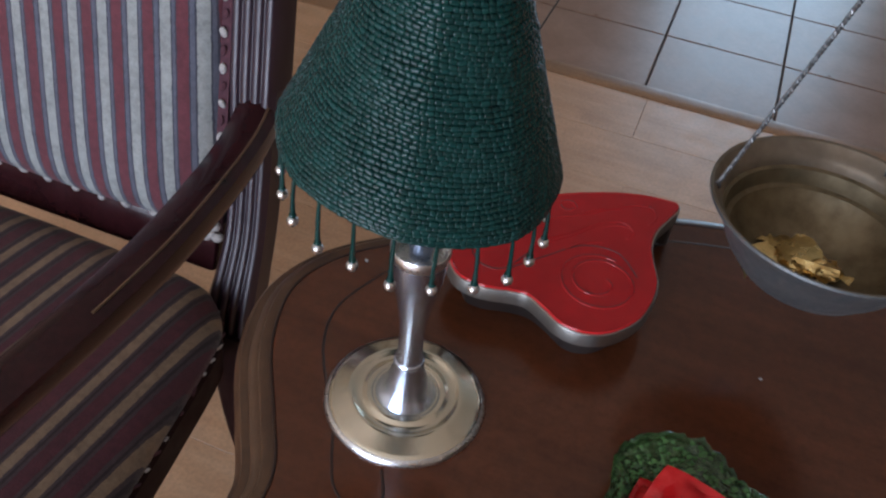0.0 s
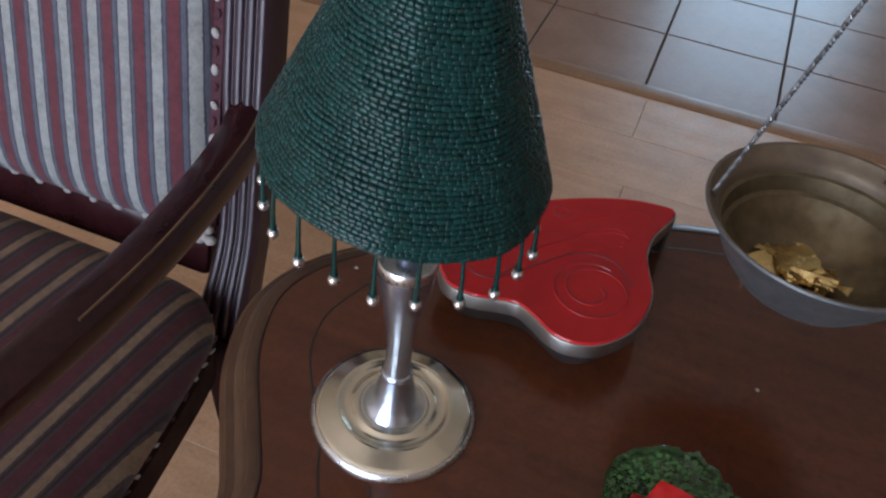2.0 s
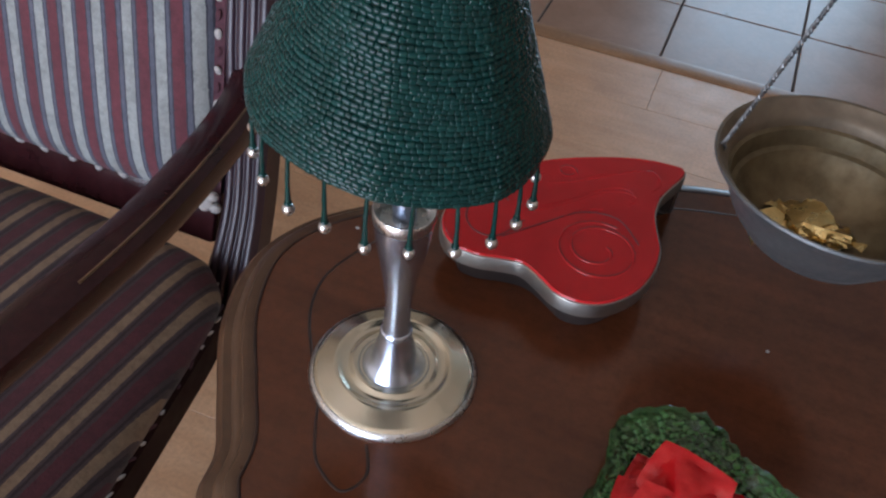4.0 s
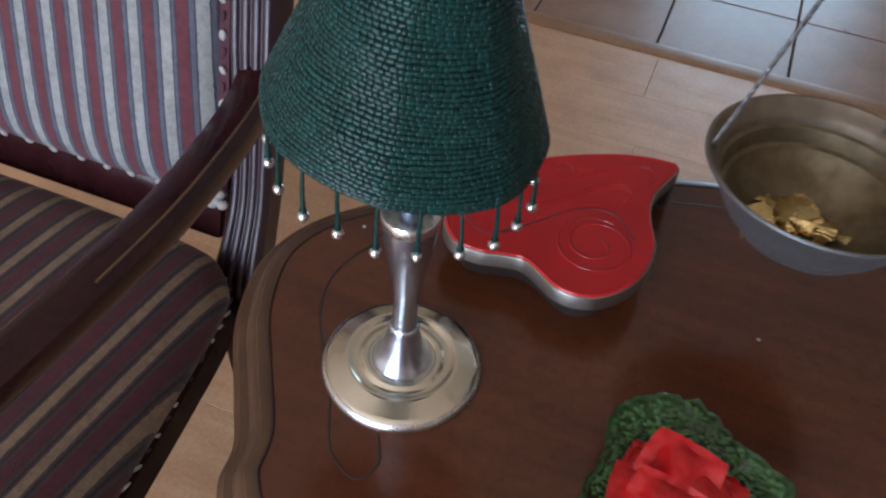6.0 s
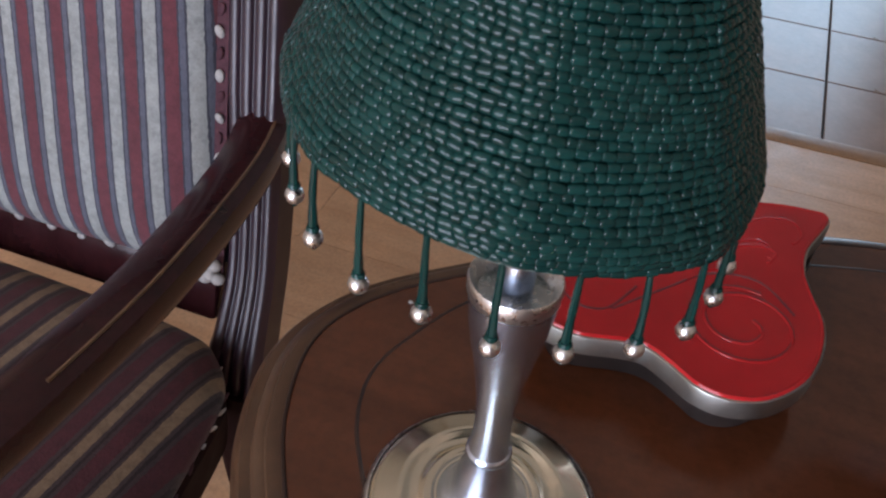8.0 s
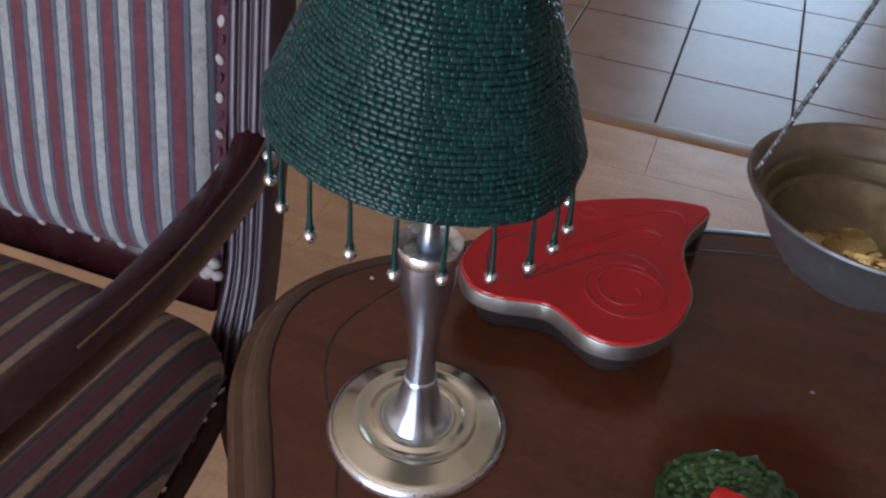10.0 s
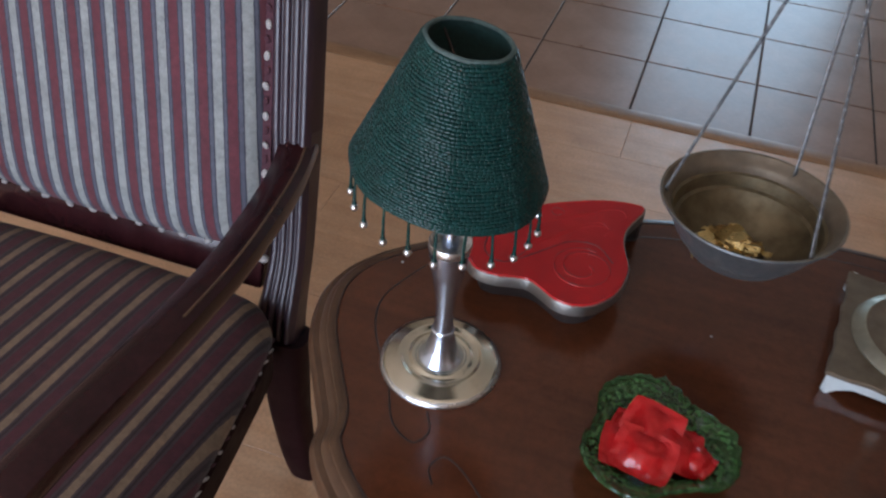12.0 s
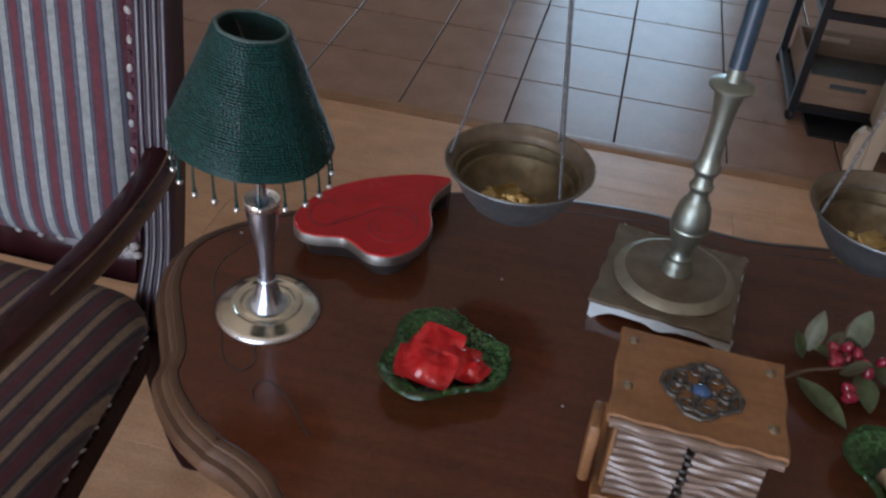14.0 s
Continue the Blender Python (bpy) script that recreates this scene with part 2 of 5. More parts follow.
M_SLAT = wood("pale_worn_slat_wood", (0.17, 0.105, 0.070), (0.29, 0.195, 0.145), 0.36, (8, 80, 80), coat=0.2)
M_PEWTER = metal("dark_pewter", (0.20, 0.185, 0.165), (0.07, 0.062, 0.055), 0.36, 0.9, 120, 0.3)
M_STONE = plain("blue_glass_stone", (0.04, 0.09, 0.20), 0.12, coat=0.5)
M_STUD = metal("brass_stud", (0.34, 0.27, 0.18), (0.22, 0.17, 0.11), 0.42, 1.0, 100)
M_LEAF = plain("grey_green_leaf", (0.072, 0.095, 0.040), 0.40, 0.45, 70, coat=0.2)
M_LEAF_PALE = plain("pale_leaf", (0.13, 0.14, 0.085), 0.42, 0.35, 70)
M_BERRY = plain("red_berry", (0.26, 0.014, 0.030), 0.22, 0.3, 120, coat=0.4)
M_TWIG = plain("brown_twig", (0.10, 0.06, 0.035), 0.8)
M_TAN = plain("tan_sweet", (0.40, 0.27, 0.16), 0.5)
M_PLANK = wood("beech_laminate", (0.69, 0.36, 0.18), (0.83, 0.49, 0.28), 0.38, (2.2, 26, 26), scratch=0.12, random_piece=True)
M_PLANK.node_tree.nodes["Principled BSDF"].inputs["Specular IOR Level"].default_value = 0.75
M_STRIP = wood("pine_threshold", (0.36, 0.19, 0.10), (0.48, 0.27, 0.15), 0.34, (4, 60, 60))
M_STRIP.node_tree.nodes["Principled BSDF"].inputs["Specular IOR Level"].default_value = 0.22
M_GROUT = plain("dark_grout", (0.085, 0.072, 0.065), 0.9)
M_GROUT.node_tree.nodes["Principled BSDF"].inputs["Specular IOR Level"].default_value = 0.1
M_TILE = bpy.data.materials.new("brown_glazed_floor_tile")
nt, b = nodes_of(M_TILE)
info = nt.nodes.new("ShaderNodeObjectInfo")
n1 = noise_tex(nt, coords(nt), 7, 6, 0.6)
n2 = noise_tex(nt, coords(nt), 70, 5, 0.6)
col = ramp(nt, n1, [(0.3, (0.32, 0.178, 0.122)), (0.7, (0.45, 0.270, 0.192))])
col = mix(nt, 0.3, col, ramp(nt, n2, [(0.3, grey(0.6)), (0.7, grey(1.0))]), "MULTIPLY")
col = mix(nt, 0.35, col, ramp(nt, info.outputs["Random"], [(0, grey(0.7)), (1, grey(1.0))]), "MULTIPLY")
link(nt, col, b.inputs["Base Color"])
link(nt, ramp(nt, n1, [(0.3, grey(0.26)), (0.75, grey(0.36))]), b.inputs["Roughness"])
b.inputs["Specular IOR Level"].default_value = 0.42
bump(nt, b, n2, 0.15, 0.001)
M_BLACK = plain("black_painted_steel", (0.012, 0.012, 0.014), 0.4)
M_CRATE = wood("pale_crate_wood", (0.27, 0.16, 0.10), (0.40, 0.26, 0.17), 0.6, (3, 40, 40))
M_CRATE_IN = plain("grey_crate_bottom", (0.12, 0.125, 0.12), 0.6)
M_CREAM = plain("cream_paint", (0.52, 0.43, 0.32), 0.45, 0.1, 20)
M_WALL = plain("warm_plaster", (0.58, 0.48, 0.38), 0.9, 0.06, 6)
M_CEIL = plain("ceiling_paint", (0.72, 0.68, 0.60), 0.9, 0.05, 6)
M_FRAME = plain("window_paint", (0.62, 0.60, 0.56), 0.4, 0.05)

# ---- mesh helpers ----


def part(name, bm, material, parent=None, label="", smooth=True):
    bmesh.ops.recalc_face_normals(bm, faces=bm.faces)
    me = bpy.data.meshes.new(name)
    for f in bm.faces:
        f.smooth = smooth
    bm.to_mesh(me)
    bm.free()
    me.materials.append(material)
    ob = new(name, me)
    if smooth:
        me.set_sharp_from_angle(angle=radians(38))
    if parent:
        ob.parent = parent
    if label:
        ob["label"] = label
    return ob


def thing(name, m, label, category, group="", kind=""):
    e = new(name)
    e.empty_display_size = 0.02
    e.matrix_basis = m
    return tagged(e, label, category, group, kind)


def lathe(bm, profile, n=48, shape=None, m=None):
    """Turn (radius, height) pairs round z; shape(angle) scales the radius."""
    rings = []
    for r, z in profile:
        if r < 1e-6:
            rings.append([bm.verts.new((0, 0, z))])
        else:
            ring = []
            for i in range(n):
                a = 2 * math.pi * i / n
                k = r * (shape(a) if shape else 1)
                ring.append(bm.verts.new((k * math.cos(a), k * math.sin(a), z)))
            rings.append(ring)
    for a, c in zip(rings, rings[1:]):
        for i in range(n):
            j = (i + 1) % n
            if len(a) == 1 and len(c) == 1:
                continue
            if len(a) == 1:
                bm.faces.new((a[0], c[i], c[j]))
            elif len(c) == 1:
                bm.faces.new((a[i], a[j], c[0]))
            else:
                bm.faces.new((a[i], a[j], c[j], c[i]))
    if m:
        bmesh.ops.transform(bm, matrix=m, verts=[v for ring in rings for v in ring])
    return bm


def block(bm, size, m=None, bevel=0.0, seg=2):
    mm = (m or Matrix()) @ Matrix.Diagonal((*size, 1))
    geom = bmesh.ops.create_cube(bm, size=1.0, matrix=mm)
    if bevel:
        edges = {e for v in geom["verts"] for e in v.link_edges}
        bmesh.ops.bevel(bm, geom=list(edges), offset=bevel, segments=seg, affect="EDGES", profile=0.5)
    return bm


def catmull(pts, n, closed=False):
    out = []
    k = len(pts)
    pts = [Vector(p) for p in pts]
    for i in range(k if closed else k - 1):
        if closed:
            p0, p1, p2, p3 = pts[i - 1], pts[i], pts[(i + 1) % k], pts[(i + 2) % k]
        else:
            p0, p1, p2, p3 = pts[max(i - 1, 0)], pts[i], pts[i + 1], pts[min(i + 2, k - 1)]
        for s in range(n):
            t = s / n
            out.append(0.5 * (2 * p1 + (p2 - p0) * t + (2 * p0 - 5 * p1 + 4 * p2 - p3) * t * t + (3 * p1 - p0 - 3 * p2 + p3) * t ** 3))
    if not closed:
        out.append(pts[-1])
    return out


def sweep(bm, path, section, up=(0, 0, 1), scale=None, closed=False, caps=True):
    """Carry a closed section of (across, up) pairs along a path."""
    path = [Vector(p) for p in path]
    rings = []
    k = len(path)
    for i, p in enumerate(path):
        if closed:
            t = path[(i + 1) % k] - path[i - 1]
        else:
            t = path[min(i + 1, k - 1)] - path[max(i - 1, 0)]
        t.normalize()
        side = t.cross(Vector(up))
        if side.length < 1e-4:
            side = t.cross(Vector((0, 1, 0)))
        side.normalize()
        u = side.cross(t)
        sc = scale(i / max(k - 1, 1)) if scale else 1.0
        rings.append([bm.verts.new(p + side * (a * sc) + u * (b_ * sc)) for a, b_ in section])
    n = len(section)
    pairs = list(zip(rings, rings[1:])) + ([(rings[-1], rings[0])] if closed else [])
    for a, c in pairs:
        for i in range(n):
            j = (i + 1) % n
            bm.faces.new((a[i], a[j], c[j], c[i]))
    if caps and not closed:
        bm.faces.new(rings[0])
        bm.faces.new(rings[-1][::-1])
    return bm


def circle(r, n=8, squash=1.0):
    return [(r * math.cos(2 * math.pi * i / n), r * squash * math.sin(2 * math.pi * i / n)) for i in range(n)]


def inset_loop(loop, d):
    """Move a closed plane loop inwards by d (loop runs anticlockwise)."""
    out = []
    k = len(loop)
    for i, p in enumerate(loop):
        t = loop[(i + 1) % k] - loop[i - 1]
        nrm = Vector((-t.y, t.x, 0))
        if nrm.length > 1e-9:
            nrm.normalize()
        out.append(p + nrm * d)
    return out


def loft(bm, loops, cap_first=True, cap_last=True):
    rings = [[bm.verts.new(p) for p in lp] for lp in loops]
    n = len(rings[0])
    for a, c in zip(rings, rings[1:]):
        for i in range(n):
            j = (i + 1) % n
            bm.faces.new((a[i], a[j], c[j], c[i]))
    if cap_first:
        bm.faces.new(rings[0][::-1])
    if cap_last:
        bm.faces.new(rings[-1])
    return bm


def at_z(loop, z):
    return [Vector((p.x, p.y, z)) for p in loop]


# ---- room ----
X0, X1, Y0, Y1, ZC = -2.6, 3.2, -2.8, 5.6, 2.55
STRIP_Y = 2.118


def wall(name, m, length, height, thick, openings, label):
    """A wall in its own x (along) and z (up), with rectangular openings (x0, x1, z0, z1)."""
    bm = bmesh.new()
    xs = sorted({-length / 2, length / 2, *[v for o in openings for v in o[:2]]})
    for a, c in zip(xs, xs[1:]):
        mid = (a + c) / 2
        cuts = sorted((o[2], o[3]) for o in openings if o[0] < mid < o[1])
        z = 0.0
        for lo, hi in cuts + [(height, height)]:
            if lo - z > 1e-6:
                block(bm, (c - a, thick, lo - z), Matrix.Translation((mid, 0, (lo + z) / 2)))
            z = hi
    ob = part(name, bm, M_WALL, None, "", False)
    ob.matrix_basis = m
    return tagged(ob, label, "wall", "", "structure")


def window_unit(name, m, w, h, label):
    win = thing(name, m, label, "window", "", "structure")
    for sx in (-1, 1):
        part("window_frame", block(bmesh.new(), (0.06, 0.09, h), Matrix.Translation((sx * (w / 2 - 0.03), 0, h / 2)), 0.005), M_FRAME, win)
    for z in (0.03, h - 0.03):
        part("window_frame", block(bmesh.new(), (w - 0.12, 0.09, 0.06), Matrix.Translation((0, 0, z)), 0.005), M_FRAME, win)
    part("mullion", block(bmesh.new(), (0.05, 0.07, h - 0.12), Matrix.Translation((0, 0, h / 2)), 0.005), M_FRAME, win)
    return win


wall("wall_north", pose((X0 + X1) / 2, Y1 + 0.1, 0), X1 - X0, ZC, 0.2, [(-0.58, 0.54, 0.02, 2.1)], "warm plastered wall with a glazed garden door")
wall("wall_south", pose((X0 + X1) / 2, Y0 - 0.1, 0), X1 - X0, ZC, 0.2, [(-2.20, 0.0, 0.05, 2.25)], "warm plastered wall with a wide terrace door")
wall("wall_west", pose(X0 - 0.1, (Y0 + Y1) / 2, 0, 0, 0, 90), Y1 - Y0 + 0.4, ZC, 0.2, [], "warm plastered wall")
wall("wall_east", pose(X1 + 0.1, (Y0 + Y1) / 2, 0, 0, 0, 90), Y1 - Y0 + 0.4, ZC, 0.2, [], "warm plastered wall")
tagged(part("ceiling", block(bmesh.new(), (X1 - X0 + 0.4, Y1 - Y0 + 0.4, 0.15), Matrix.Translation(((X0 + X1) / 2, (Y0 + Y1) / 2, ZC + 0.08))), M_CEIL, None, "", False), "plain off-white ceiling", "ceiling", "", "structure")
window_unit("door_1", pose(0.28, Y1 + 0.1, 0.02), 1.12, 2.08, "white framed glazed garden door")
window_unit("window_1", pose(-0.8, Y0 - 0.1, 0.05), 2.2, 2.2, "white framed wide terrace door")
tagged(part("ground", block(bmesh.new(), (60, 60, 0.1), Matrix.Translation((0, 0, -0.14))), M_GROUT, None, "", False), "dark ground under and round the room", "ground", "", "structure")

# ---- table ----
TOP = 0.73


def serving_table():
    t = thing("serving_table", pose(0.40, 0.37, 0), "polished mahogany table with a scalloped moulded edge", "table")
    off = Vector((0.40, 0.37, 0))
    end_lobe = [(0.40, 0.7065), (0.37, 0.7095), (0.32, 0.719), (0.285, 0.722), (0.22, 0.718), (0.15, 0.706), (0.067, 0.685), (-0.03, 0.637), (-0.120, 0.567),
                (-0.165, 0.520), (-0.182, 0.470), (-0.170, 0.413), (-0.140, 0.360), (-0.123, 0.331), (-0.118, 0.306), (-0.100, 0.281), (-0.072, 0.256), (-0.042, 0.239)]
    side = [(-0.042, 0.238), (-0.008, 0.226), (0.02, 0.205), (0.06, 0.145), (0.115, 0.085), (0.19, 0.045), (0.29, 0.022), (0.40, 0.014)]
    half = catmull([(x, y, 0) for x, y in end_lobe], 8)[:-1] + catmull([(x, y, 0) for x, y in side], 8)
    half = [p - off for p in half]
    loop = half + [Vector((-p.x, p.y, 0)) for p in half[-2:0:-1]]
    # the board, with a stepped ogee edge
    rim = [(0.030, 0.690), (0.012, 0.692), (0.003, 0.700), (0.0, 0.708), (0.0, 0.715), (0.004, 0.7205), (0.009, 0.7215), (0.0105, 0.7245),
           (0.0140, 0.7268), (0.0152, 0.7272), (0.0162, 0.7290), (0.0195, 0.7303), (0.0227, 0.7303), (0.0234, 0.7296)]
    bm = loft(bmesh.new(), [at_z(inset_loop(loop, d), z) for d, z in rim])
    part("edge_moulding", bm, M_EDGE, t, "worn reeded moulding along the edge")
    field = [p for p in inset_loop(loop, 0.0237) if min((p - q).length for q in loop) > 0.0230]
    bm = loft(bmesh.new(), [at_z(field, z) for z in (0.712, TOP)] + [at_z(inset_loop(field, 0.0012), TOP + 0.0006)])
    part("top_panel", bm, M_TABLE, t, "red-brown polished veneer panel", False)
    line = at_z(inset_loop(field, -0.0003), TOP + 0.0003)
    part("inlay_line", sweep(bmesh.new(), line, circle(0.0009, 6), closed=True), M_INLAY, t)

    def inlay(pts):
        path = catmull([(x - off.x, y - off.y, TOP + 0.0006) for x, y in pts], 8)
        part("inlay_line", sweep(bmesh.new(), path, circle(0.0009, 6, 0.4)), M_INLAY, t)

    inlay([(0.58, 0.678), (0.53, 0.679), (0.491, 0.677), (0.464, 0.674), (0.447, 0.672), (0.429, 0.669), (0.405, 0.662), (0.37, 0.663), (0.352, 0.669), (0.315, 0.678), (0.285, 0.680), (0.253, 0.679), (0.222, 0.675), (0.15, 0.661), (0.067, 0.637), (-0.018, 0.595), (-0.072, 0.556), (-0.100, 0.525), (-0.117, 0.490), (-0.124, 0.462), (-0.118, 0.433), (-0.102, 0.405), (-0.085, 0.380), (-0.074, 0.356), (-0.064, 0.340), (-0.046, 0.331), (-0.038, 0.345), (-0.046, 0.362)])
    inlay([(-0.020, 0.302), (-0.027, 0.315), (-0.020, 0.327), (-0.006, 0.322), (0.014, 0.305), (0.036, 0.280)])
    apron = inset_loop(field, 0.036)
    part("apron", loft(bmesh.new(), [at_z(apron, 0.60), at_z(apron, 0.6895)]), M_CHAIR, t)
    for x, y in ((-0.40, 0.09), (0.40, 0.09), (-0.22, -0.23), (0.22, -0.23)):
        d = Vector((x, y, 0)).normalized()
        pts = [Vector((x, y, 0.60)), Vector((x, y, 0.60)) + d * 0.03 - Vector((0, 0, 0.15)), Vector((x, y, 0.25)) - d * 0.02, Vector((x, y, 0.03)) + d * 0.03, Vector((x, y, 0.0)) + d * 0.04]
        part("leg", sweep(bmesh.new(), catmull(pts, 6), circle(0.032, 10), up=(1, 0, 0), scale=lambda s: 1.0 - 0.5 * math.sin(s * 2.6) ** 2), M_CHAIR, t)
    return t


serving_table()

# ---- table lamp with the beaded shade ----


def table_lamp():
    lamp = thing("table_lamp", pose(-0.053, 0.413, TOP + 0.0006), "nickel candlestick lamp with a green beaded shade, on the table", "lamp")
    base = [(0, 0.0004), (0.0465, 0.0004), (0.0468, 0.0036), (0.0464, 0.0042), (0.0440, 0.0056), (0.0432, 0.0058), (0.0345, 0.0100), (0.0332, 0.0104), (0.0320, 0.0100), (0.0305, 0.0086), (0.0280, 0.0080),
            (0.0255, 0.0086), (0.0240, 0.0102), (0.0222, 0.0108), (0.0205, 0.0102), (0.0195, 0.0092), (0, 0.0088)]
    part("base", lathe(bmesh.new(), base, 72), M_BRASSY, lamp, "round stepped base of polished warm nickel")
    lip = [(0.0462, 0), (0.0482, 0), (0.0488, 0.0010), (0.0486, 0.0022), (0.0470, 0.0044), (0.0462, 0.0048)]
    part("base_lip", lathe(bmesh.new(), lip, 72), M_PEARL, lamp, "bright steel lip round the base")
    stem = [(0, 0.0085), (0.0188, 0.0085), (0.0184, 0.0098), (0.0162, 0.0122), (0.0138, 0.0168), (0.0116, 0.0235), (0.0098, 0.0305), (0.0086, 0.0350), (0.0084, 0.0362), (0.0090, 0.0370), (0.0092, 0.0382), (0.0090, 0.0394),
            (0.0080, 0.0404), (0.0073, 0.0470), (0.0071, 0.0560), (0.0074, 0.0660), (0.0088, 0.0790), (0.0112, 0.0930), (0.0136, 0.1060), (0.0150, 0.1180), (0.0152, 0.1210), (0, 0.1210)]
    part("stem", lathe(bmesh.new(), stem, 48), M_STEEL, lamp, "brushed nickel waisted stem")
    cup = [(0.0153, 0.1208), (0.0158, 0.1225), (0.0159, 0.1270), (0.0154, 0.1278), (0.0148, 0.1272), (0.0120, 0.1215), (0.0105, 0.1212), (0, 0.1212)]
    part("cup", lathe(bmesh.new(), cup, 48), M_PEARL, lamp, "shiny nickel candle cup")
    rod = [(0, 0.121), (0.0060, 0.121), (0.0062, 0.128), (0.0045, 0.134), (0.0038, 0.145), (0.0038, 0.255), (0.002, 0.258), (0, 0.258)]
    part("shade_carrier", lathe(bmesh.new(), rod, 20), M_STEEL, lamp)

    # the shade leans a little to one side, one edge lower than the other
    low, high = Vector((-0.0050, -0.0015, 0.1872)), Vector((0.0012, 0.0, 0.2835))
    ring = []

    def corner(a):
        """A softened octagon."""
        s = (a - radians(-30)) % (math.pi / 4) - math.pi / 8
        k = math.cos(math.pi / 8) / math.cos(s)
        return 1.0 + 0.26 * (k / 0.965 - 1.0)

    def radius(v):
        """Radius along the shade, bottom 0 to top 1: straight sides that tuck in at the foot."""
        tuck = 0.0022 * math.exp(-((v / 0.035) ** 2))
        return 0.0670 + (0.0275 - 0.0670) * v - tuck

    def spot(a, v, out=0.0):
        r = radius(v) * corner(a) + out
        tilt = -0.14 * r * math.cos(a - radians(18))
        return low.lerp(high, v) + Vector((r * math.cos(a), r * math.sin(a), tilt))

    bm = bmesh.new()
    n = 96
    levels = [(0.0, -0.0005), (0.5, -0.0005), (1.0, -0.0005), (1.0, -0.0022), (0.5, -0.0022), (0.0, -0.0022)]
    loft(bm, [[spot(2 * math.pi * i / n, v, o) for i in range(n)] for v, o in levels], False, False)
    part("shade", bm, M_LINING, lamp, "dark green cloth shade under the beads")
    bm = sweep(bmesh.new(), [spot(2 * math.pi * i / n, 1.0, -0.0006) + Vector((0, 0, 0.0004)) for i in range(n)], circle(0.0017, 8), closed=True)
    part("top_binding", bm, M_BINDING, lamp, "grey-green tape round the top opening")
    bm = sweep(bmesh.new(), [spot(2 * math.pi * i / n, 0.0, -0.0012) - Vector((0, 0, 0.0006)) for i in range(n)], circle(0.0010, 8), closed=True)
    part("bottom_binding", bm, M_BINDING, lamp, "grey-green tape round the bottom edge")
    for i in range(3):
        a = radians(20 + 120 * i)
        end = spot(a, 0.93, -0.002)
        bm = sweep(bmesh.new(), [Vector((0, 0, 0.2555)), end], circle(0.0009, 6))
        part("spoke", bm, M_INLAY, lamp)

    # seed beads, row by row
    rng = random.Random(7)
    slant = 0.107
    pitch, length = 0.00226, 0.00290
    prof = [(-0.54, 0.70), (-0.45, 0.91), (-0.26, 1.0), (0.26, 1.0), (0.45, 0.91), (0.54, 0.70)]
    nside = 8
    unit_v = [(x, c * math.cos(2 * math.pi * k / nside), c * math.sin(2 * math.pi * k / nside)) for x, c in prof for k in range(nside)]
    unit_f = [(j * nside + k, j * nside + (k + 1) % nside, (j + 1) * nside + (k + 1) % nside, (j + 1) * nside + k) for j in range(len(prof) - 1) for k in range(nside)]
    unit_f += [tuple(range(nside))[::-1], tuple(range((len(prof) - 1) * nside, len(prof) * nside))]
    unit = np.array(unit_v)
    verts, faces, poses = [], [], []
    rows = int(slant / pitch)
    for r in range(rows):
        v = (r + 0.5) / rows
        rad = radius(v)
        shift = rng.random() * 6.3
        wave = rng.random() * 6.3
        sizes = [length * rng.uniform(0.75, 1.40) for _ in range(int(2 * math.pi * rad / (length * 1.07)))]
        fit_row = 2 * math.pi * rad / sum(sizes)
        turn = 0.0
        for sl in sizes:
            sl *= fit_row
            step = sl / rad
            turn += step
            a = shift + turn - 0.5 * step
            vv = v + (0.0007 * math.sin(3 * a + 0.35 * r) + 0.00014 * math.sin(9 * a + wave) + 0.00022 * (rng.random() - 0.5)) / slant
            p = spot(a, min(max(vv, 0.004), 0.996), 0.0006 + 0.0004 * rng.random())
            q = spot(a + step * 0.5, min(max(vv, 0.004), 0.996), 0.0008)
            q0 = spot(a - step * 0.5, min(max(vv, 0.004), 0.996), 0.0008)
            ex = (q - q0).normalized()
            ex = (ex + Vector((0, 0, 0.45 * (rng.random() - 0.5)))).normalized()
            ez = (spot(a, 0.6) - spot(a, 0.4)).normalized()
            ey = ez.cross(ex).normalized()
            ez = ex.cross(ey)
            sw = pitch * 0.63 * (0.92 + 0.16 * rng.random())
            m = Matrix(((ex.x * sl, ey.x * sw * 0.9, ez.x * sw, p.x), (ex.y * sl, ey.y * sw * 0.9, ez.y * sw, p.y), (ex.z * sl, ey.z * sw * 0.9, ez.z * sw, p.z), (0, 0, 0, 1)))
            poses.append((r, a % (2 * math.pi), m))
    single = [p for p in poses if p[0] < 5 and radians(225) < p[1] < radians(325)][:300]
    chosen = {id(p) for p in single}
    for p in poses:
        if id(p) in chosen:
            continue
        mm = np.array(p[2])
        k = len(verts) * len(unit)
        verts.append(unit @ mm[:3, :3].T + mm[:3, 3])
        faces.extend(tuple(k + i for i in f) for f in unit_f)
    me = bpy.data.meshes.new("beading")
    me.from_pydata(np.concatenate(verts).tolist(), [], faces)
    me.materials.append(M_BEAD)
    me.shade_smooth()
    ob = new("beading", me)
    ob.parent = lamp
    tagged(ob, "rows of dark green glass seed beads", "", "", "stuff")
    me = bpy.data.meshes.new("bead")
    me.from_pydata([tuple(c) for c in unit_v], [], unit_f)
    me.materials.append(M_BEAD)
    me.shade_smooth()
    for p in single:
        ob = new("bead", me)
        ob.parent = lamp
        ob.matrix_basis = p[2]

    # fringe: a green tube bead and a silver ball on each thread
    for i in range(22):
        a = radians(-28.5 + 360 / 22 * i)
        top = spot(a, 0.0, -0.001) - Vector((0, 0, 0.001))
        drop = 0.0225 + 0.0025 * (rng.random() - 0.5)
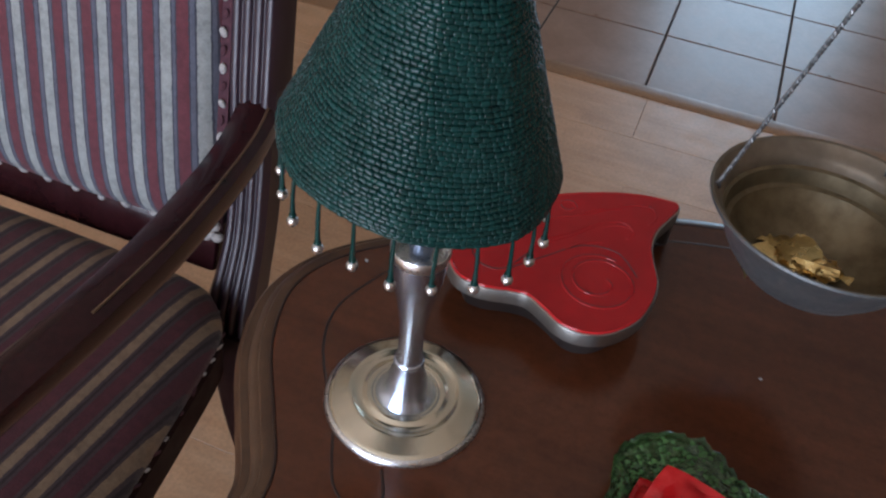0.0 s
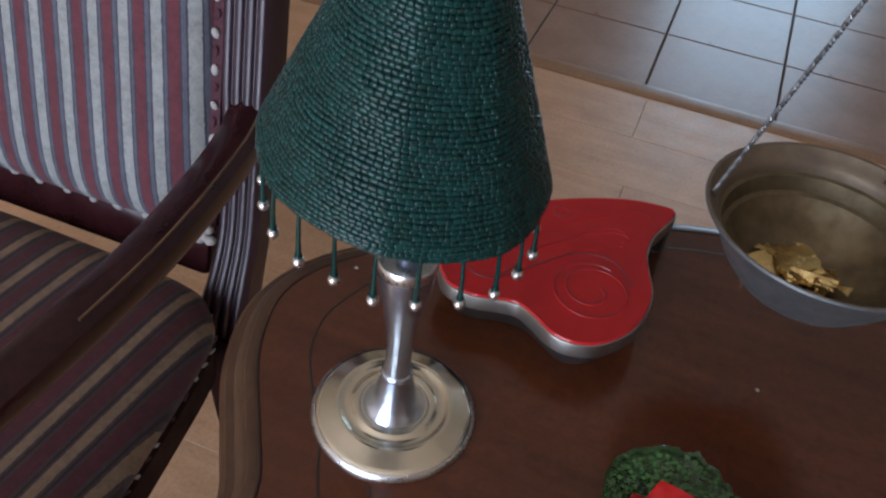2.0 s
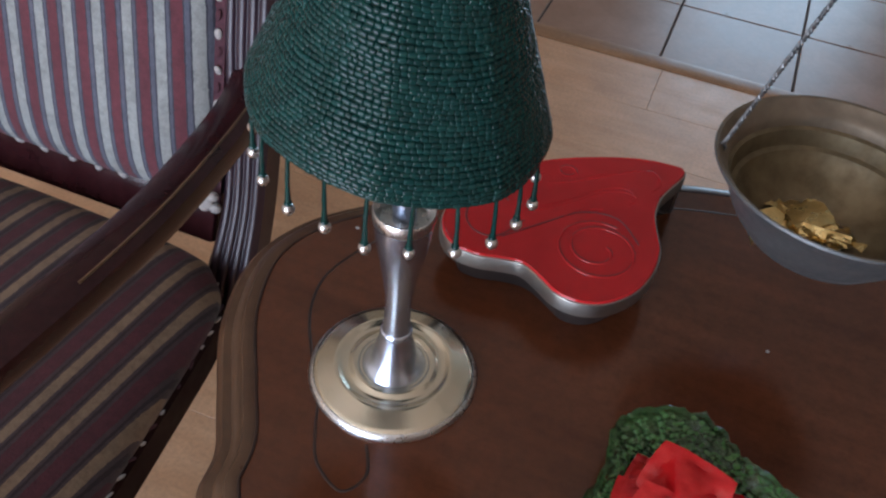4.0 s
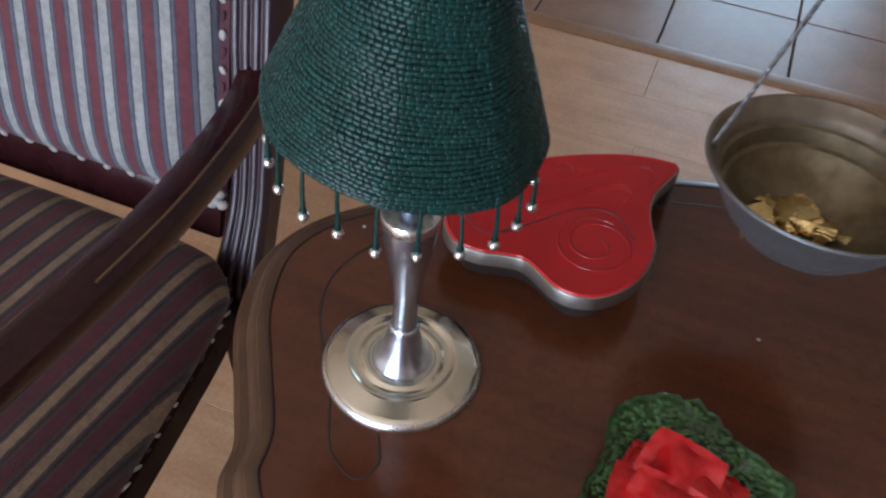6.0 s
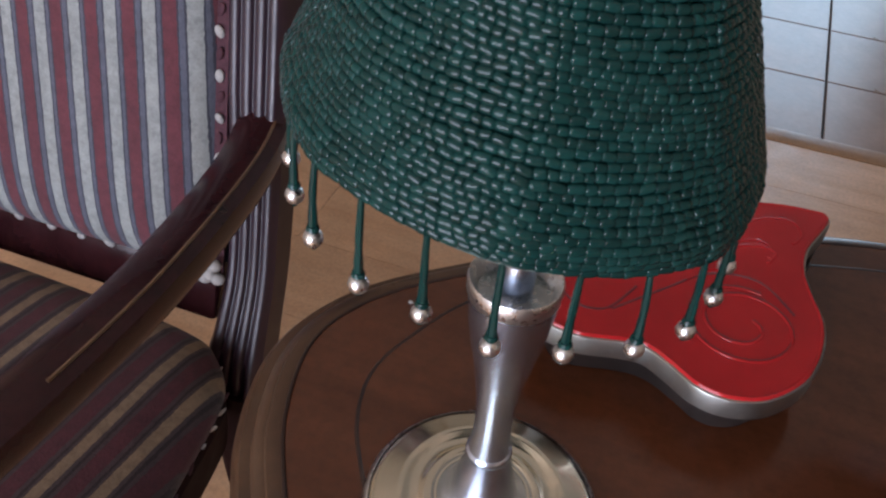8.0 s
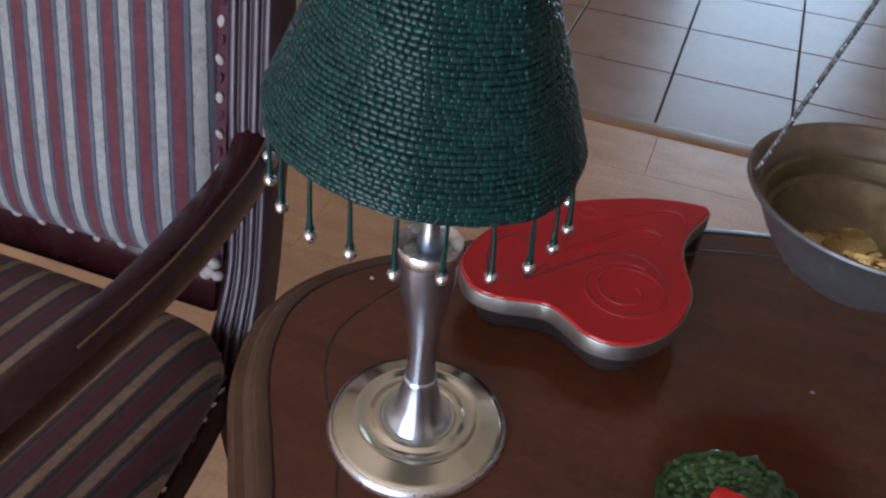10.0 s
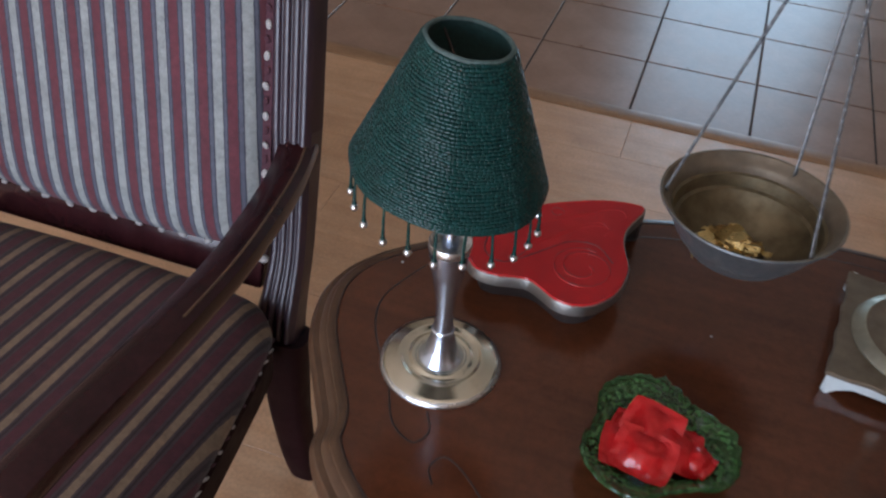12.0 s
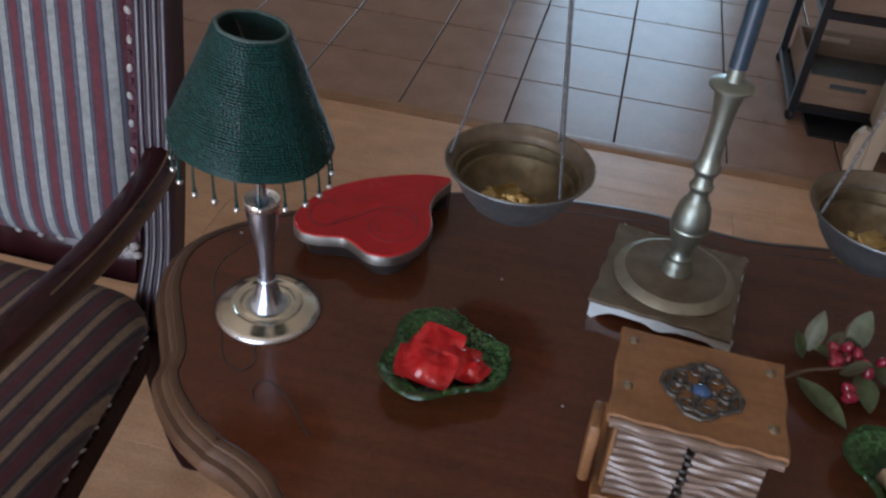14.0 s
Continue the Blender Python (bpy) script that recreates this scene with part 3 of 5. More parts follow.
        lean = Vector((0.06 * (rng.random() - 0.5) + 0.04 * math.cos(a), 0.06 * (rng.random() - 0.5) + 0.04 * math.sin(a), 0)) * 0.03
        path = catmull([top, top + lean * 0.6 - Vector((0, 0, drop * 0.5)), top + lean * 0.8 - Vector((0, 0, drop))], 4)
        strand = part("strand", sweep(bmesh.new(), path, circle(0.00115, 8), scale=lambda s: 0.72 + 0.45 * s - (0.15 if 0.55 < s < 0.7 else 0)), M_BEAD, lamp, "green glass tube beads on a thread")
        collar = path[-1]
        part("collar", lathe(bmesh.new(), [(0, 0.001), (0.0016, 0.0008), (0.0019, -0.0003), (0.0014, -0.0012), (0, -0.0014)], 10, None, Matrix.Translation(collar)), M_BEAD, strand)
        ball = [(0.00275 * math.sin(math.pi * k / 8), 0.00275 * math.cos(math.pi * k / 8)) for k in range(9)]
        part("silver_ball", lathe(bmesh.new(), ball, 14, None, Matrix.Translation(collar - Vector((0, 0, 0.0033)))), M_PEARL, strand, "silver ball bead")
        part("end_bead", lathe(bmesh.new(), [(0, 0.0006), (0.0009, 0), (0, -0.0009)], 8, None, Matrix.Translation(collar - Vector((0, 0, 0.0066)))), M_BEAD, strand)
    return lamp


table_lamp()

# ---- heart-shaped tin ----


def heart_tin():
    c = Vector((0.01, 0.55, 0))
    tin = thing("heart_tin", pose(c.x, c.y, TOP + 0.0006), "red heart-shaped tin with embossed swirls and silver sides", "tin")
    pts = [(0.0620, 0.6430), (0.0400, 0.6400), (0.0130, 0.6290), (-0.0210, 0.6080), (-0.0490, 0.5800), (-0.0650, 0.5480), (-0.0680, 0.5180), (-0.0560, 0.4975), (-0.0370, 0.4930), (-0.0170, 0.4975),
           (-0.0060, 0.4985), (0.0060, 0.4920), (0.0190, 0.4840), (0.0340, 0.4825), (0.0500, 0.4895), (0.0640, 0.5070), (0.0705, 0.5290), (0.0705, 0.5500), (0.0640, 0.5700), (0.0600, 0.5860), (0.0605, 0.6040), (0.0660, 0.6210), (0.0705, 0.6350), (0.0685, 0.6415)]
    loop = [p - c for p in catmull([(x, y, 0) for x, y in pts], 6, True)]

    body = loop
    for _ in range(4):
        body = inset_loop(body, 0.0032)
    part("body", loft(bmesh.new(), [at_z(inset_loop(body, 0.001), 0), at_z(body, 0.001), at_z(body, 0.030)]), M_TIN_DARK, tin, "lower body, toned dark for shade and the mirrored table")
    lid = [(0.0006, 0.0218), (0.0, 0.0222), (0.0, 0.0318), (0.0003, 0.0326), (0.0012, 0.0330)]
    part("lid_skirt", loft(bmesh.new(), [at_z(inset_loop(loop, d), z) for d, z in lid]), M_TIN, tin, "silver rolled skirt of the lid")
    top = [(0.0010, 0.0326), (0.0013, 0.0338), (0.0019, 0.0345), (0.0025, 0.0345), (0.0030, 0.0341)]
    rings = [at_z(inset_loop(loop, d), z) for d, z in top]
    mid = Vector((0.008, 0.000, 0))
    for k in (0.985, 0.95):
        rings.append([mid + (p - mid) * k for p in at_z(rings[4], 0)])
        rings[-1] = at_z(rings[-1], 0.0341)
    bm = loft(bmesh.new(), rings, True, False)
    bm.verts.ensure_lookup_table()
    inner = [bm.verts[i] for i in range(len(bm.verts) - len(loop), len(bm.verts))]
    hub = bm.verts.new((mid.x, mid.y, 0.0341))
    for a, b_ in zip(inner, inner[1:] + inner[:1]):
        bm.faces.new((a, b_, hub))
    part("lid", bm, M_RED_TIN, tin, "red lacquered lid")
    z = 0.0341

    def swirl(cx, cy, r0, r1, a0, turns, squash=1.0):
        n = int(28 * turns)
        path = []
        for i in range(n + 1):
            s = i / n
            r = r0 + (r1 - r0) * s ** 2.4
            a = radians(a0) + 2 * math.pi * turns * s
            path.append((cx - c.x + r * math.cos(a), cy - c.y + r * math.sin(a) * squash, z))
        # the emboss's dark side as a coloured line, then the ridge itself
        part("swirl_shade_line", sweep(bmesh.new(), path, circle(0.0008, 6, 0.6)), M_RED_SHADE, tin)
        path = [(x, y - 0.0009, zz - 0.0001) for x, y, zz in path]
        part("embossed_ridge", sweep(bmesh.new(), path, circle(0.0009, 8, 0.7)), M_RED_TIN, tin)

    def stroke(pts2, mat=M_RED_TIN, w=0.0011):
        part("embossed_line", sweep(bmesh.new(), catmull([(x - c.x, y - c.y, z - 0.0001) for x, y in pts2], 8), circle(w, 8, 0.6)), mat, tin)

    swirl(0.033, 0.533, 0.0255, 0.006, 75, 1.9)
    stroke([(0.056, 0.548), (0.038, 0.566), (0.014, 0.562), (-0.006, 0.540), (-0.026, 0.516)], M_RED_SHADE, 0.0008)
    stroke([(-0.018, 0.537), (-0.028, 0.516), (-0.042, 0.513), (-0.053, 0.524), (-0.054, 0.543), (-0.043, 0.556), (-0.033, 0.551)], M_RED_SHADE, 0.0008)
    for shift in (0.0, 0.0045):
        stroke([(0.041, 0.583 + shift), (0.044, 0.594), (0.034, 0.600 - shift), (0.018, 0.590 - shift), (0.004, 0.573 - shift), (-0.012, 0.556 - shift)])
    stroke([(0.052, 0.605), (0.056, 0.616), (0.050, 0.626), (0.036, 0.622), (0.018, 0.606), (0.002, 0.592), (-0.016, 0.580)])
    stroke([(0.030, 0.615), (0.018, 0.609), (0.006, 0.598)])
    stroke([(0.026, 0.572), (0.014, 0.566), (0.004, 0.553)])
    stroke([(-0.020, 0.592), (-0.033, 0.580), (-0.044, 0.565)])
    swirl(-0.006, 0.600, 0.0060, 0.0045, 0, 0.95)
    return tin


heart_tin()

# ---- balance scale ----


def twisted_chain(parent, a, c, label=""):
    a, c = Vector(a), Vector(c)
    d = c - a
    n = int(d.length / 0.0011)
    side = d.cross(Vector((0, 0, 1))).normalized()
    other = side.cross(d).normalized()
    bm = bmesh.new()
    for ph in (0.0, math.pi):
        path = []
        for i in range(n + 1):
            w = 2 * math.pi * i * 0.0011 / 0.0052 + ph
            path.append(a + d * (i / n) + side * (0.0009 * math.cos(w)) + other * (0.0009 * math.sin(w)))
        sweep(bm, path, circle(0.0008, 5), up=(0.3, 0.9, 0.1))
    return part("chain", bm, M_CHAIN, parent, label)


PAN_Z = 0.857
PANS = [(0.149, 0.553), (0.492, 0.588)]
APEX = 1.145
APEX_X = 0.009


def balance_scale():
    c = Vector((0.318, 0.563, TOP + 0.0006))
    sc = thing("balance_scale", pose(*c, 0, 0, -8), "old brass balance scale with two hanging pans, on the table", "scale")
    rot = pose(*c, 0, 0, -8).inverted()
    # square plate on four scrolled feet
    edge = []
    for side in range(4):
        la, lb = (0.070, 0.072) if side % 2 == 0 else (0.072, 0.070)
        for i in range(24):
            x = -1 + 2 * i / 24
            wave = -0.0018 * (0.5 + 0.5 * math.cos(x * math.pi * 4)) if abs(x) < 0.75 else 0.0
            edge.append(pose(0, 0, 0, 0, 0, 90 * side) @ Vector((x * la, -lb - wave, 0)))
    plate = [(0.0010, 0.0185), (0.0, 0.0190), (0.0, 0.0218), (0.0012, 0.0226)]
    top_plate = part("plate", loft(bmesh.new(), [at_z(inset_loop(edge, d), z) for d, z in plate]), M_PLATE, sc, "brown brass square plate with a wavy edge", False)
    top_plate.matrix_basis = Matrix.Translation((-0.002, -0.003, 0)) @ Matrix.Diagonal((0.975, 0.965, 1, 1))
    n = 40
    for side, (length, off) in enumerate(((0.136, 0.070), (0.144, 0.066), (0.136, 0.070), (0.144, 0.066))):
        bm = bmesh.new()
        low = []
        for i in range(n + 1):
            x = -0.5 + i / n
            q = abs(x) * 2
            z = 0.0 if q > 0.90 else 0.0105 * min(1, (0.90 - q) / 0.22) ** 0.7
            if q < 0.26:
                z -= 0.0050 * (0.5 + 0.5 * math.cos(math.pi * q / 0.26))
            low.append(z)
        for i in range(n):
            xa, xb = (-0.5 + i / n) * length, (-0.5 + (i + 1) / n) * length
            for y in (-0.002, 0.002):
                vs = [bm.verts.new(p) for p in ((xa, y, low[i]), (xb, y, low[i + 1]), (xb, y, 0.0185), (xa, y, 0.0185))]
                bm.faces.new(vs)
            for za, zb in ((low[i], low[i + 1]), (0.0185, 0.0185)):
                bm.faces.new([bm.verts.new(p) for p in ((xa, -0.002, za), (xb, -0.002, zb), (xb, 0.002, zb), (xa, 0.002, za))])
        for x in (-0.5 * length, 0.5 * length):
            bm.faces.new([bm.verts.new(p) for p in ((x, -0.002, 0), (x, 0.002, 0), (x, 0.002, 0.0185), (x, -0.002, 0.0185))])
        bmesh.ops.remove_doubles(bm, verts=bm.verts, dist=1e-5)
        bmesh.ops.transform(bm, matrix=pose(0, 0, 0, 0, 0, 90 * side) @ Matrix.Translation((0, -off + 0.002, 0)), verts=bm.verts)
        part("apron", bm, M_APRON, sc, "bright scalloped apron, its reflected light put into the colour", False)
    rim = [(0.0500, 0.0225), (0.0600, 0.0225), (0.0605, 0.0240), (0.0600, 0.0248), (0.0520, 0.0302), (0.0508, 0.0306), (0.0500, 0.0300)]
    part("disc_rim", lathe(bmesh.new(), rim, 64), M_RIM, sc, "rim of the round foot, its highlights put into the colour")
    disc = [(0, 0.0225), (0.0505, 0.0225), (0.0505, 0.0304), (0.0300, 0.0310), (0.0190, 0.0325), (0, 0.0325)]
    part("foot_disc", lathe(bmesh.new(), disc, 64), M_PLATE, sc)
    col = [(0, 0.0325), (0.0185, 0.0325), (0.0180, 0.0350), (0.0165, 0.0380), (0.0165, 0.0410), (0.0150, 0.0430), (0.0138, 0.0470), (0.0145, 0.0482), (0.0130, 0.0500), (0.0114, 0.0560), (0.0122, 0.0590), (0.0150, 0.0640), (0.0182, 0.0715),
           (0.0206, 0.0775), (0.0213, 0.0795), (0.0203, 0.0812), (0.0207, 0.0822), (0.0200, 0.0900), (0.0175, 0.1000), (0.0140, 0.1060), (0.0105, 0.1090), (0.0098, 0.1160), (0.0125, 0.1190), (0.0130, 0.1215), (0.0105, 0.1240), (0.0098, 0.1320),
           (0.0120, 0.1340), (0.0145, 0.1370), (0.0145, 0.1400), (0.0120, 0.1430), (0.0105, 0.1520), (0.0100, 0.1650), (0.0105, 0.1800), (0.0120, 0.1940), (0.0145, 0.2040), (0.0165, 0.2080), (0.0235, 0.2105), (0.0240, 0.2130), (0.0200, 0.2150), (0.0095, 0.2170), (0.0088, 0.2190), (0.0085, 0.2280), (0, 0.2280)]
    part("column", lathe(bmesh.new(), [(r * (0.88 if z < 0.205 else 0.82), 0.0325 + (z - 0.0325) * 1.125) for r, z in col], 40), M_BRASS_OLD, sc, "turned brass column")
    part("upper_post", lathe(bmesh.new(), [(0, 0.2522), (0.0083, 0.2522), (0.0080, 0.2535), (0.0080, 0.440), (0, 0.442)], 24), M_BLUE, sc, "blue-black painted post")
    # beam and pans
    ends = [rot @ Vector((x + s, y + 0.006, APEX)) for (x, y), s in zip(PANS, (APEX_X, -APEX_X))]
    mid = Vector((0, 0, ends[0].z + 0.012))
    part("beam", sweep(bmesh.new(), catmull([ends[0], ends[0].lerp(mid, 0.5) + Vector((0, 0, 0.014)), mid, ends[1].lerp(mid, 0.5) + Vector((0, 0, 0.014)), ends[1]], 8), circle(0.006, 10), scale=lambda s: 1.25 - 1.1 * abs(s - 0.5)), M_BRASS_OLD, sc)
    for (x, y), end, turn in zip(PANS, ends, (0, 14)):
        p = rot @ Vector((x, y, PAN_Z))
        prof = [(0, -0.0530), (0.0180, -0.0528), (0.0200, -0.0510), (0.0300, -0.0480), (0.0430, -0.0390), (0.0520, -0.0290), (0.0560, -0.0235), (0.0570, -0.0215), (0.0620, -0.0130), (0.0650, -0.0080), (0.0665, -0.0065), (0.0700, -0.0035), (0.0722, -0.0008), (0.0720, 0.0006)]
        prof = [(r, h * 1.13) for r, h in prof]
        pan = part("pan", lathe(bmesh.new(), prof, 64, None, Matrix.Translation(p)), M_BRONZE_OUT, sc, "grey patinated bronze pan with ridges")
        inner = [(0.0720, 0.0006), (0.0700, 0.0002), (0.0660, -0.0045), (0.0636, -0.0058), (0.0618, -0.0090), (0.0612, -0.0125), (0.0588, -0.0135), (0.0572, -0.0180), (0.0562, -0.0220), (0.0532, -0.0232), (0.0500, -0.0290), (0.0410, -0.0372), (0.0290, -0.0458), (0.0190, -0.0498), (0, -0.0508)]
        inner = [(r, h * 1.13) for r, h in inner]
        part("rim_band", lathe(bmesh.new(), inner[:6], 64, None, Matrix.Translation(p)), M_PLATE, pan, "dull band inside the rim")
        part("pan_lining", lathe(bmesh.new(), inner[5:], 64, None, Matrix.Translation(p)), M_BRONZE, pan, "brown-gold inside of the pan")
        for k in range(3):
            a = radians((189, 67, -44)[k] + turn + 4)
            foot = p + Vector((0.0675 * math.cos(a), 0.0675 * math.sin(a), -0.0035))
            twisted_chain(sc, foot, end)
            part("hook", sweep(bmesh.new(), [foot + Vector((0.0022 * math.cos(w) * math.cos(a), 0.0022 * math.cos(w) * math.sin(a), 0.0028 * math.sin(w))) for w in [2 * math.pi * i / 12 for i in range(12)]], circle(0.0007, 6), up=(0.2, 0.3, 0.9), closed=True), M_CHAIN, pan)
    return sc


balance_scale()


def crumpled(bm, size, seed, m, amount=0.25, cuts=3):
    """A soft block, folded and creased as wrapping paper is."""
    rng = random.Random(seed)
    bmesh.ops.create_cube(bm, size=1.0)
    bmesh.ops.subdivide_edges(bm, edges=list(bm.edges), cuts=cuts, use_grid_fill=True)
    verts = list(bm.verts)
    for v in verts:
        p = v.co.copy()
        round_ = p.normalized() * 0.55
        v.co = p.lerp(round_, 0.35) + Vector((rng.uniform(-1, 1), rng.uniform(-1, 1), rng.uniform(-1, 1))) * amount * 0.22
    bmesh.ops.transform(bm, matrix=m @ Matrix.Diagonal((*size, 1)), verts=verts)
    return verts


def fan(bm, m, w, l, seed, folds=6):
    """A twisted wrapper end, opening like a fan along +x."""
    rng = random.Random(seed)
    rows = []
    for s in (0.0, 0.45, 1.0):
        row = []
        for i in range(folds + 1):
            y = (i / folds - 0.5) * (0.18 + 0.82 * s) * w
            z = (0.08 * w * s) * (1 if i % 2 else -1) + rng.uniform(-1, 1) * 0.05 * w * s
            row.append(bm.verts.new(m @ Vector((s * l * (1 + rng.uniform(-0.12, 0.12)), y, z))))
        rows.append(row)
    back = [[bm.verts.new(v.co - Vector((0, 0, 0.0004))) for v in row] for row in rows]
    for a, c in zip(rows, rows[1:]):
        for i in range(folds):
            bm.faces.new((a[i], a[i + 1], c[i + 1], c[i]))
    for a, c in zip(back, back[1:]):
        for i in range(folds):
            bm.faces.new((a[i + 1], a[i], c[i], c[i + 1]))
    for i in range(folds):
        bm.faces.new((rows[-1][i], rows[-1][i + 1], back[-1][i + 1], back[-1][i]))


def gold_sweet(m, seed, group, text=False):
    t = thing("wrapped_sweet", m, "gold foil wrapped toffee lying in the scale pan", "sweet", group)
    bm = bmesh.new()
    crumpled(bm, (0.029, 0.023, 0.008), seed, Matrix(), 0.18)
    part("foil", bm, M_GOLD, t, "", False)
    for s in (0, 180):
        bm = bmesh.new()
        fan(bm, pose(0, 0, 0, 0, 0, s) @ Matrix.Translation((0.0120, 0, 0)), 0.022, 0.009, seed + s, 4)
        part("twist", bm, M_GOLD, t, "", False)
    if text:
        for row, widths in ((0.003, (0.003, 0.002, 0.004, 0.0025)), (-0.003, (0.002, 0.004, 0.003))):
            x = -0.008
            for w in widths:
                part("print_bar", block(bmesh.new(), (w, 0.0028, 0.0006), Matrix.Translation((x + w / 2, row, 0.0062)), 0.0001), M_INK, t)
                x += w + 0.0011
    return t


base_z = PAN_Z - 0.0574 + 0.0075
for k, (dx, dy, dz, rx, ry, rz, txt) in enumerate(((-0.018, 0.004, 0.003, 8, -12, 25, False), (0.004, -0.016, 0.003, -14, 6, -20, True), (0.016, 0.006, 0.004, 10, 14, 70, False),
                                                   (-0.004, 0.016, 0.005, 18, 4, 150, False), (-0.002, 0.002, 0.014, -20, 12, 110, False), (0.012, -0.008, 0.013, -32, -8, -12, True))):
    gold_sweet(pose(PANS[0][0] - 0.005 + dx * 0.75, PANS[0][1] - 0.002 + dy * 0.75, base_z + dz * 0.85, rx, ry, rz), 11 + k, "sweets in one pan", txt)
for k, (dx, dy, dz, rx, ry, rz) in enumerate(((-0.020, -0.002, 0.003, 8, -12, 65), (0.004, -0.014, 0.003, -14, 6, 10), (0.012, 0.010, 0.004, 10, 14, 100), (-0.004, 0.0, 0.013, 18, 4, 40))):
    gold_sweet(pose(PANS[1][0] + dx, PANS[1][1] + dy, base_z + dz, rx, ry, rz), 31 + k, "sweets in the other pan")

# ---- green glass dishes ----


def glass_dish(name, m, size, lobes, label):
    d = thing(name, m, label, "dish")

    def outline(a):
        """Three rounded lobes, at the angles given."""
        return 0.83 + sum(0.27 * math.exp(-(((math.degrees(a) - q + 180) % 360 - 180) / 41) ** 4) for q in lobes)

    n = 132
    bm = bmesh.new()
    levels = [(0.0, 0.0), (0.45, 0.0), (0.60, 0.001), (0.80, 0.009), (0.95, 0.0165), (1.0, 0.0185), (0.985, 0.0200), (0.92, 0.0170), (0.76, 0.0105), (0.58, 0.0045), (0.42, 0.0035), (0.0, 0.0035)]
    rings = []
    for k, (r, z) in enumerate(levels):
        if r == 0:
            rings.append([bm.verts.new((0, 0, z))])
            continue
        ring = []
        for i in range(n):
            a = 2 * math.pi * i / n
            knob = 0.5 + 0.5 * math.cos(26 * a + 2.0 * math.sin(5 * a))
            leafy = noise.noise(Vector((math.cos(a) * 9 * r, math.sin(a) * 9 * r, z * 60)))
            edge = max(0.0, (r - 0.7) / 0.3)
            rr = size * r * outline(a) * (1 + edge * (0.022 * knob + 0.04 * leafy))
            ring.append(bm.verts.new((rr * math.cos(a), rr * math.sin(a), max(0, z + edge * (0.0026 * knob + 0.0030 * leafy) + (0.0012 * leafy if k > 5 else 0)))))
        rings.append(ring)
    for a, c in zip(rings, rings[1:]):
        for i in range(n):
            j = (i + 1) % n
            if len(a) == 1:
                bm.faces.new((a[0], c[j], c[i]))
            elif len(c) == 1:
                bm.faces.new((a[i], a[j], c[0]))
            else:
                bm.faces.new((a[i], a[j], c[j], c[i]))
    part("bowl", bm, M_GREEN_GLASS, d)
    # moulded leaf veins and pebbles inside the rim
    rng = random.Random(3)
    bm = bmesh.new()
    for i in range(1100):
        a = rng.random() * 2 * math.pi
        s = 0.62 + 0.36 * rng.random()
        rr = size * s * outline(a)
        z = 0.0055 + 0.0155 * max(0, (s - 0.58) / 0.42) ** 1.2
        q = 0.0010 + 0.0014 * rng.random()
        bmesh.ops.create_icosphere(bm, subdivisions=1, radius=q, matrix=Matrix.Translation((rr * math.cos(a), rr * math.sin(a), z)) @ Matrix.Diagonal((1.2, 1, 0.8, 1)))
    part("relief", bm, M_GREEN_RELIEF, d, "pebbled moulded relief of the rim", False)
    path = []
    for i in range(n):
        a = 2 * math.pi * i / n
        path.append(Vector((size * (0.985 + 0.010 * math.cos(26 * a + 2.0 * math.sin(5 * a))) * outline(a) * math.cos(a), size * (0.985 + 0.010 * math.cos(26 * a + 2.0 * math.sin(5 * a))) * outline(a) * math.sin(a), 0.0192 + 0.0014 * math.cos(26 * a + 2.0 * math.sin(5 * a)))))
    part("rolled_rim", sweep(bmesh.new(), path, circle(0.0021, 8), closed=True), M_GREEN_GLASS, d, "clear rolled edge of the dish")
    return d


DISH = (0.122, 0.386)
glass_dish("glass_dish", pose(*DISH, TOP + 0.0006), 0.0540, (2, 116, 236), "green moulded glass leaf dish, full of red sweets")
glass_dish("glass_dish", pose(0.515, 0.372, TOP + 0.0006), 0.0480, (30, 150, 270), "green moulded glass dish with a tan sweet in it")


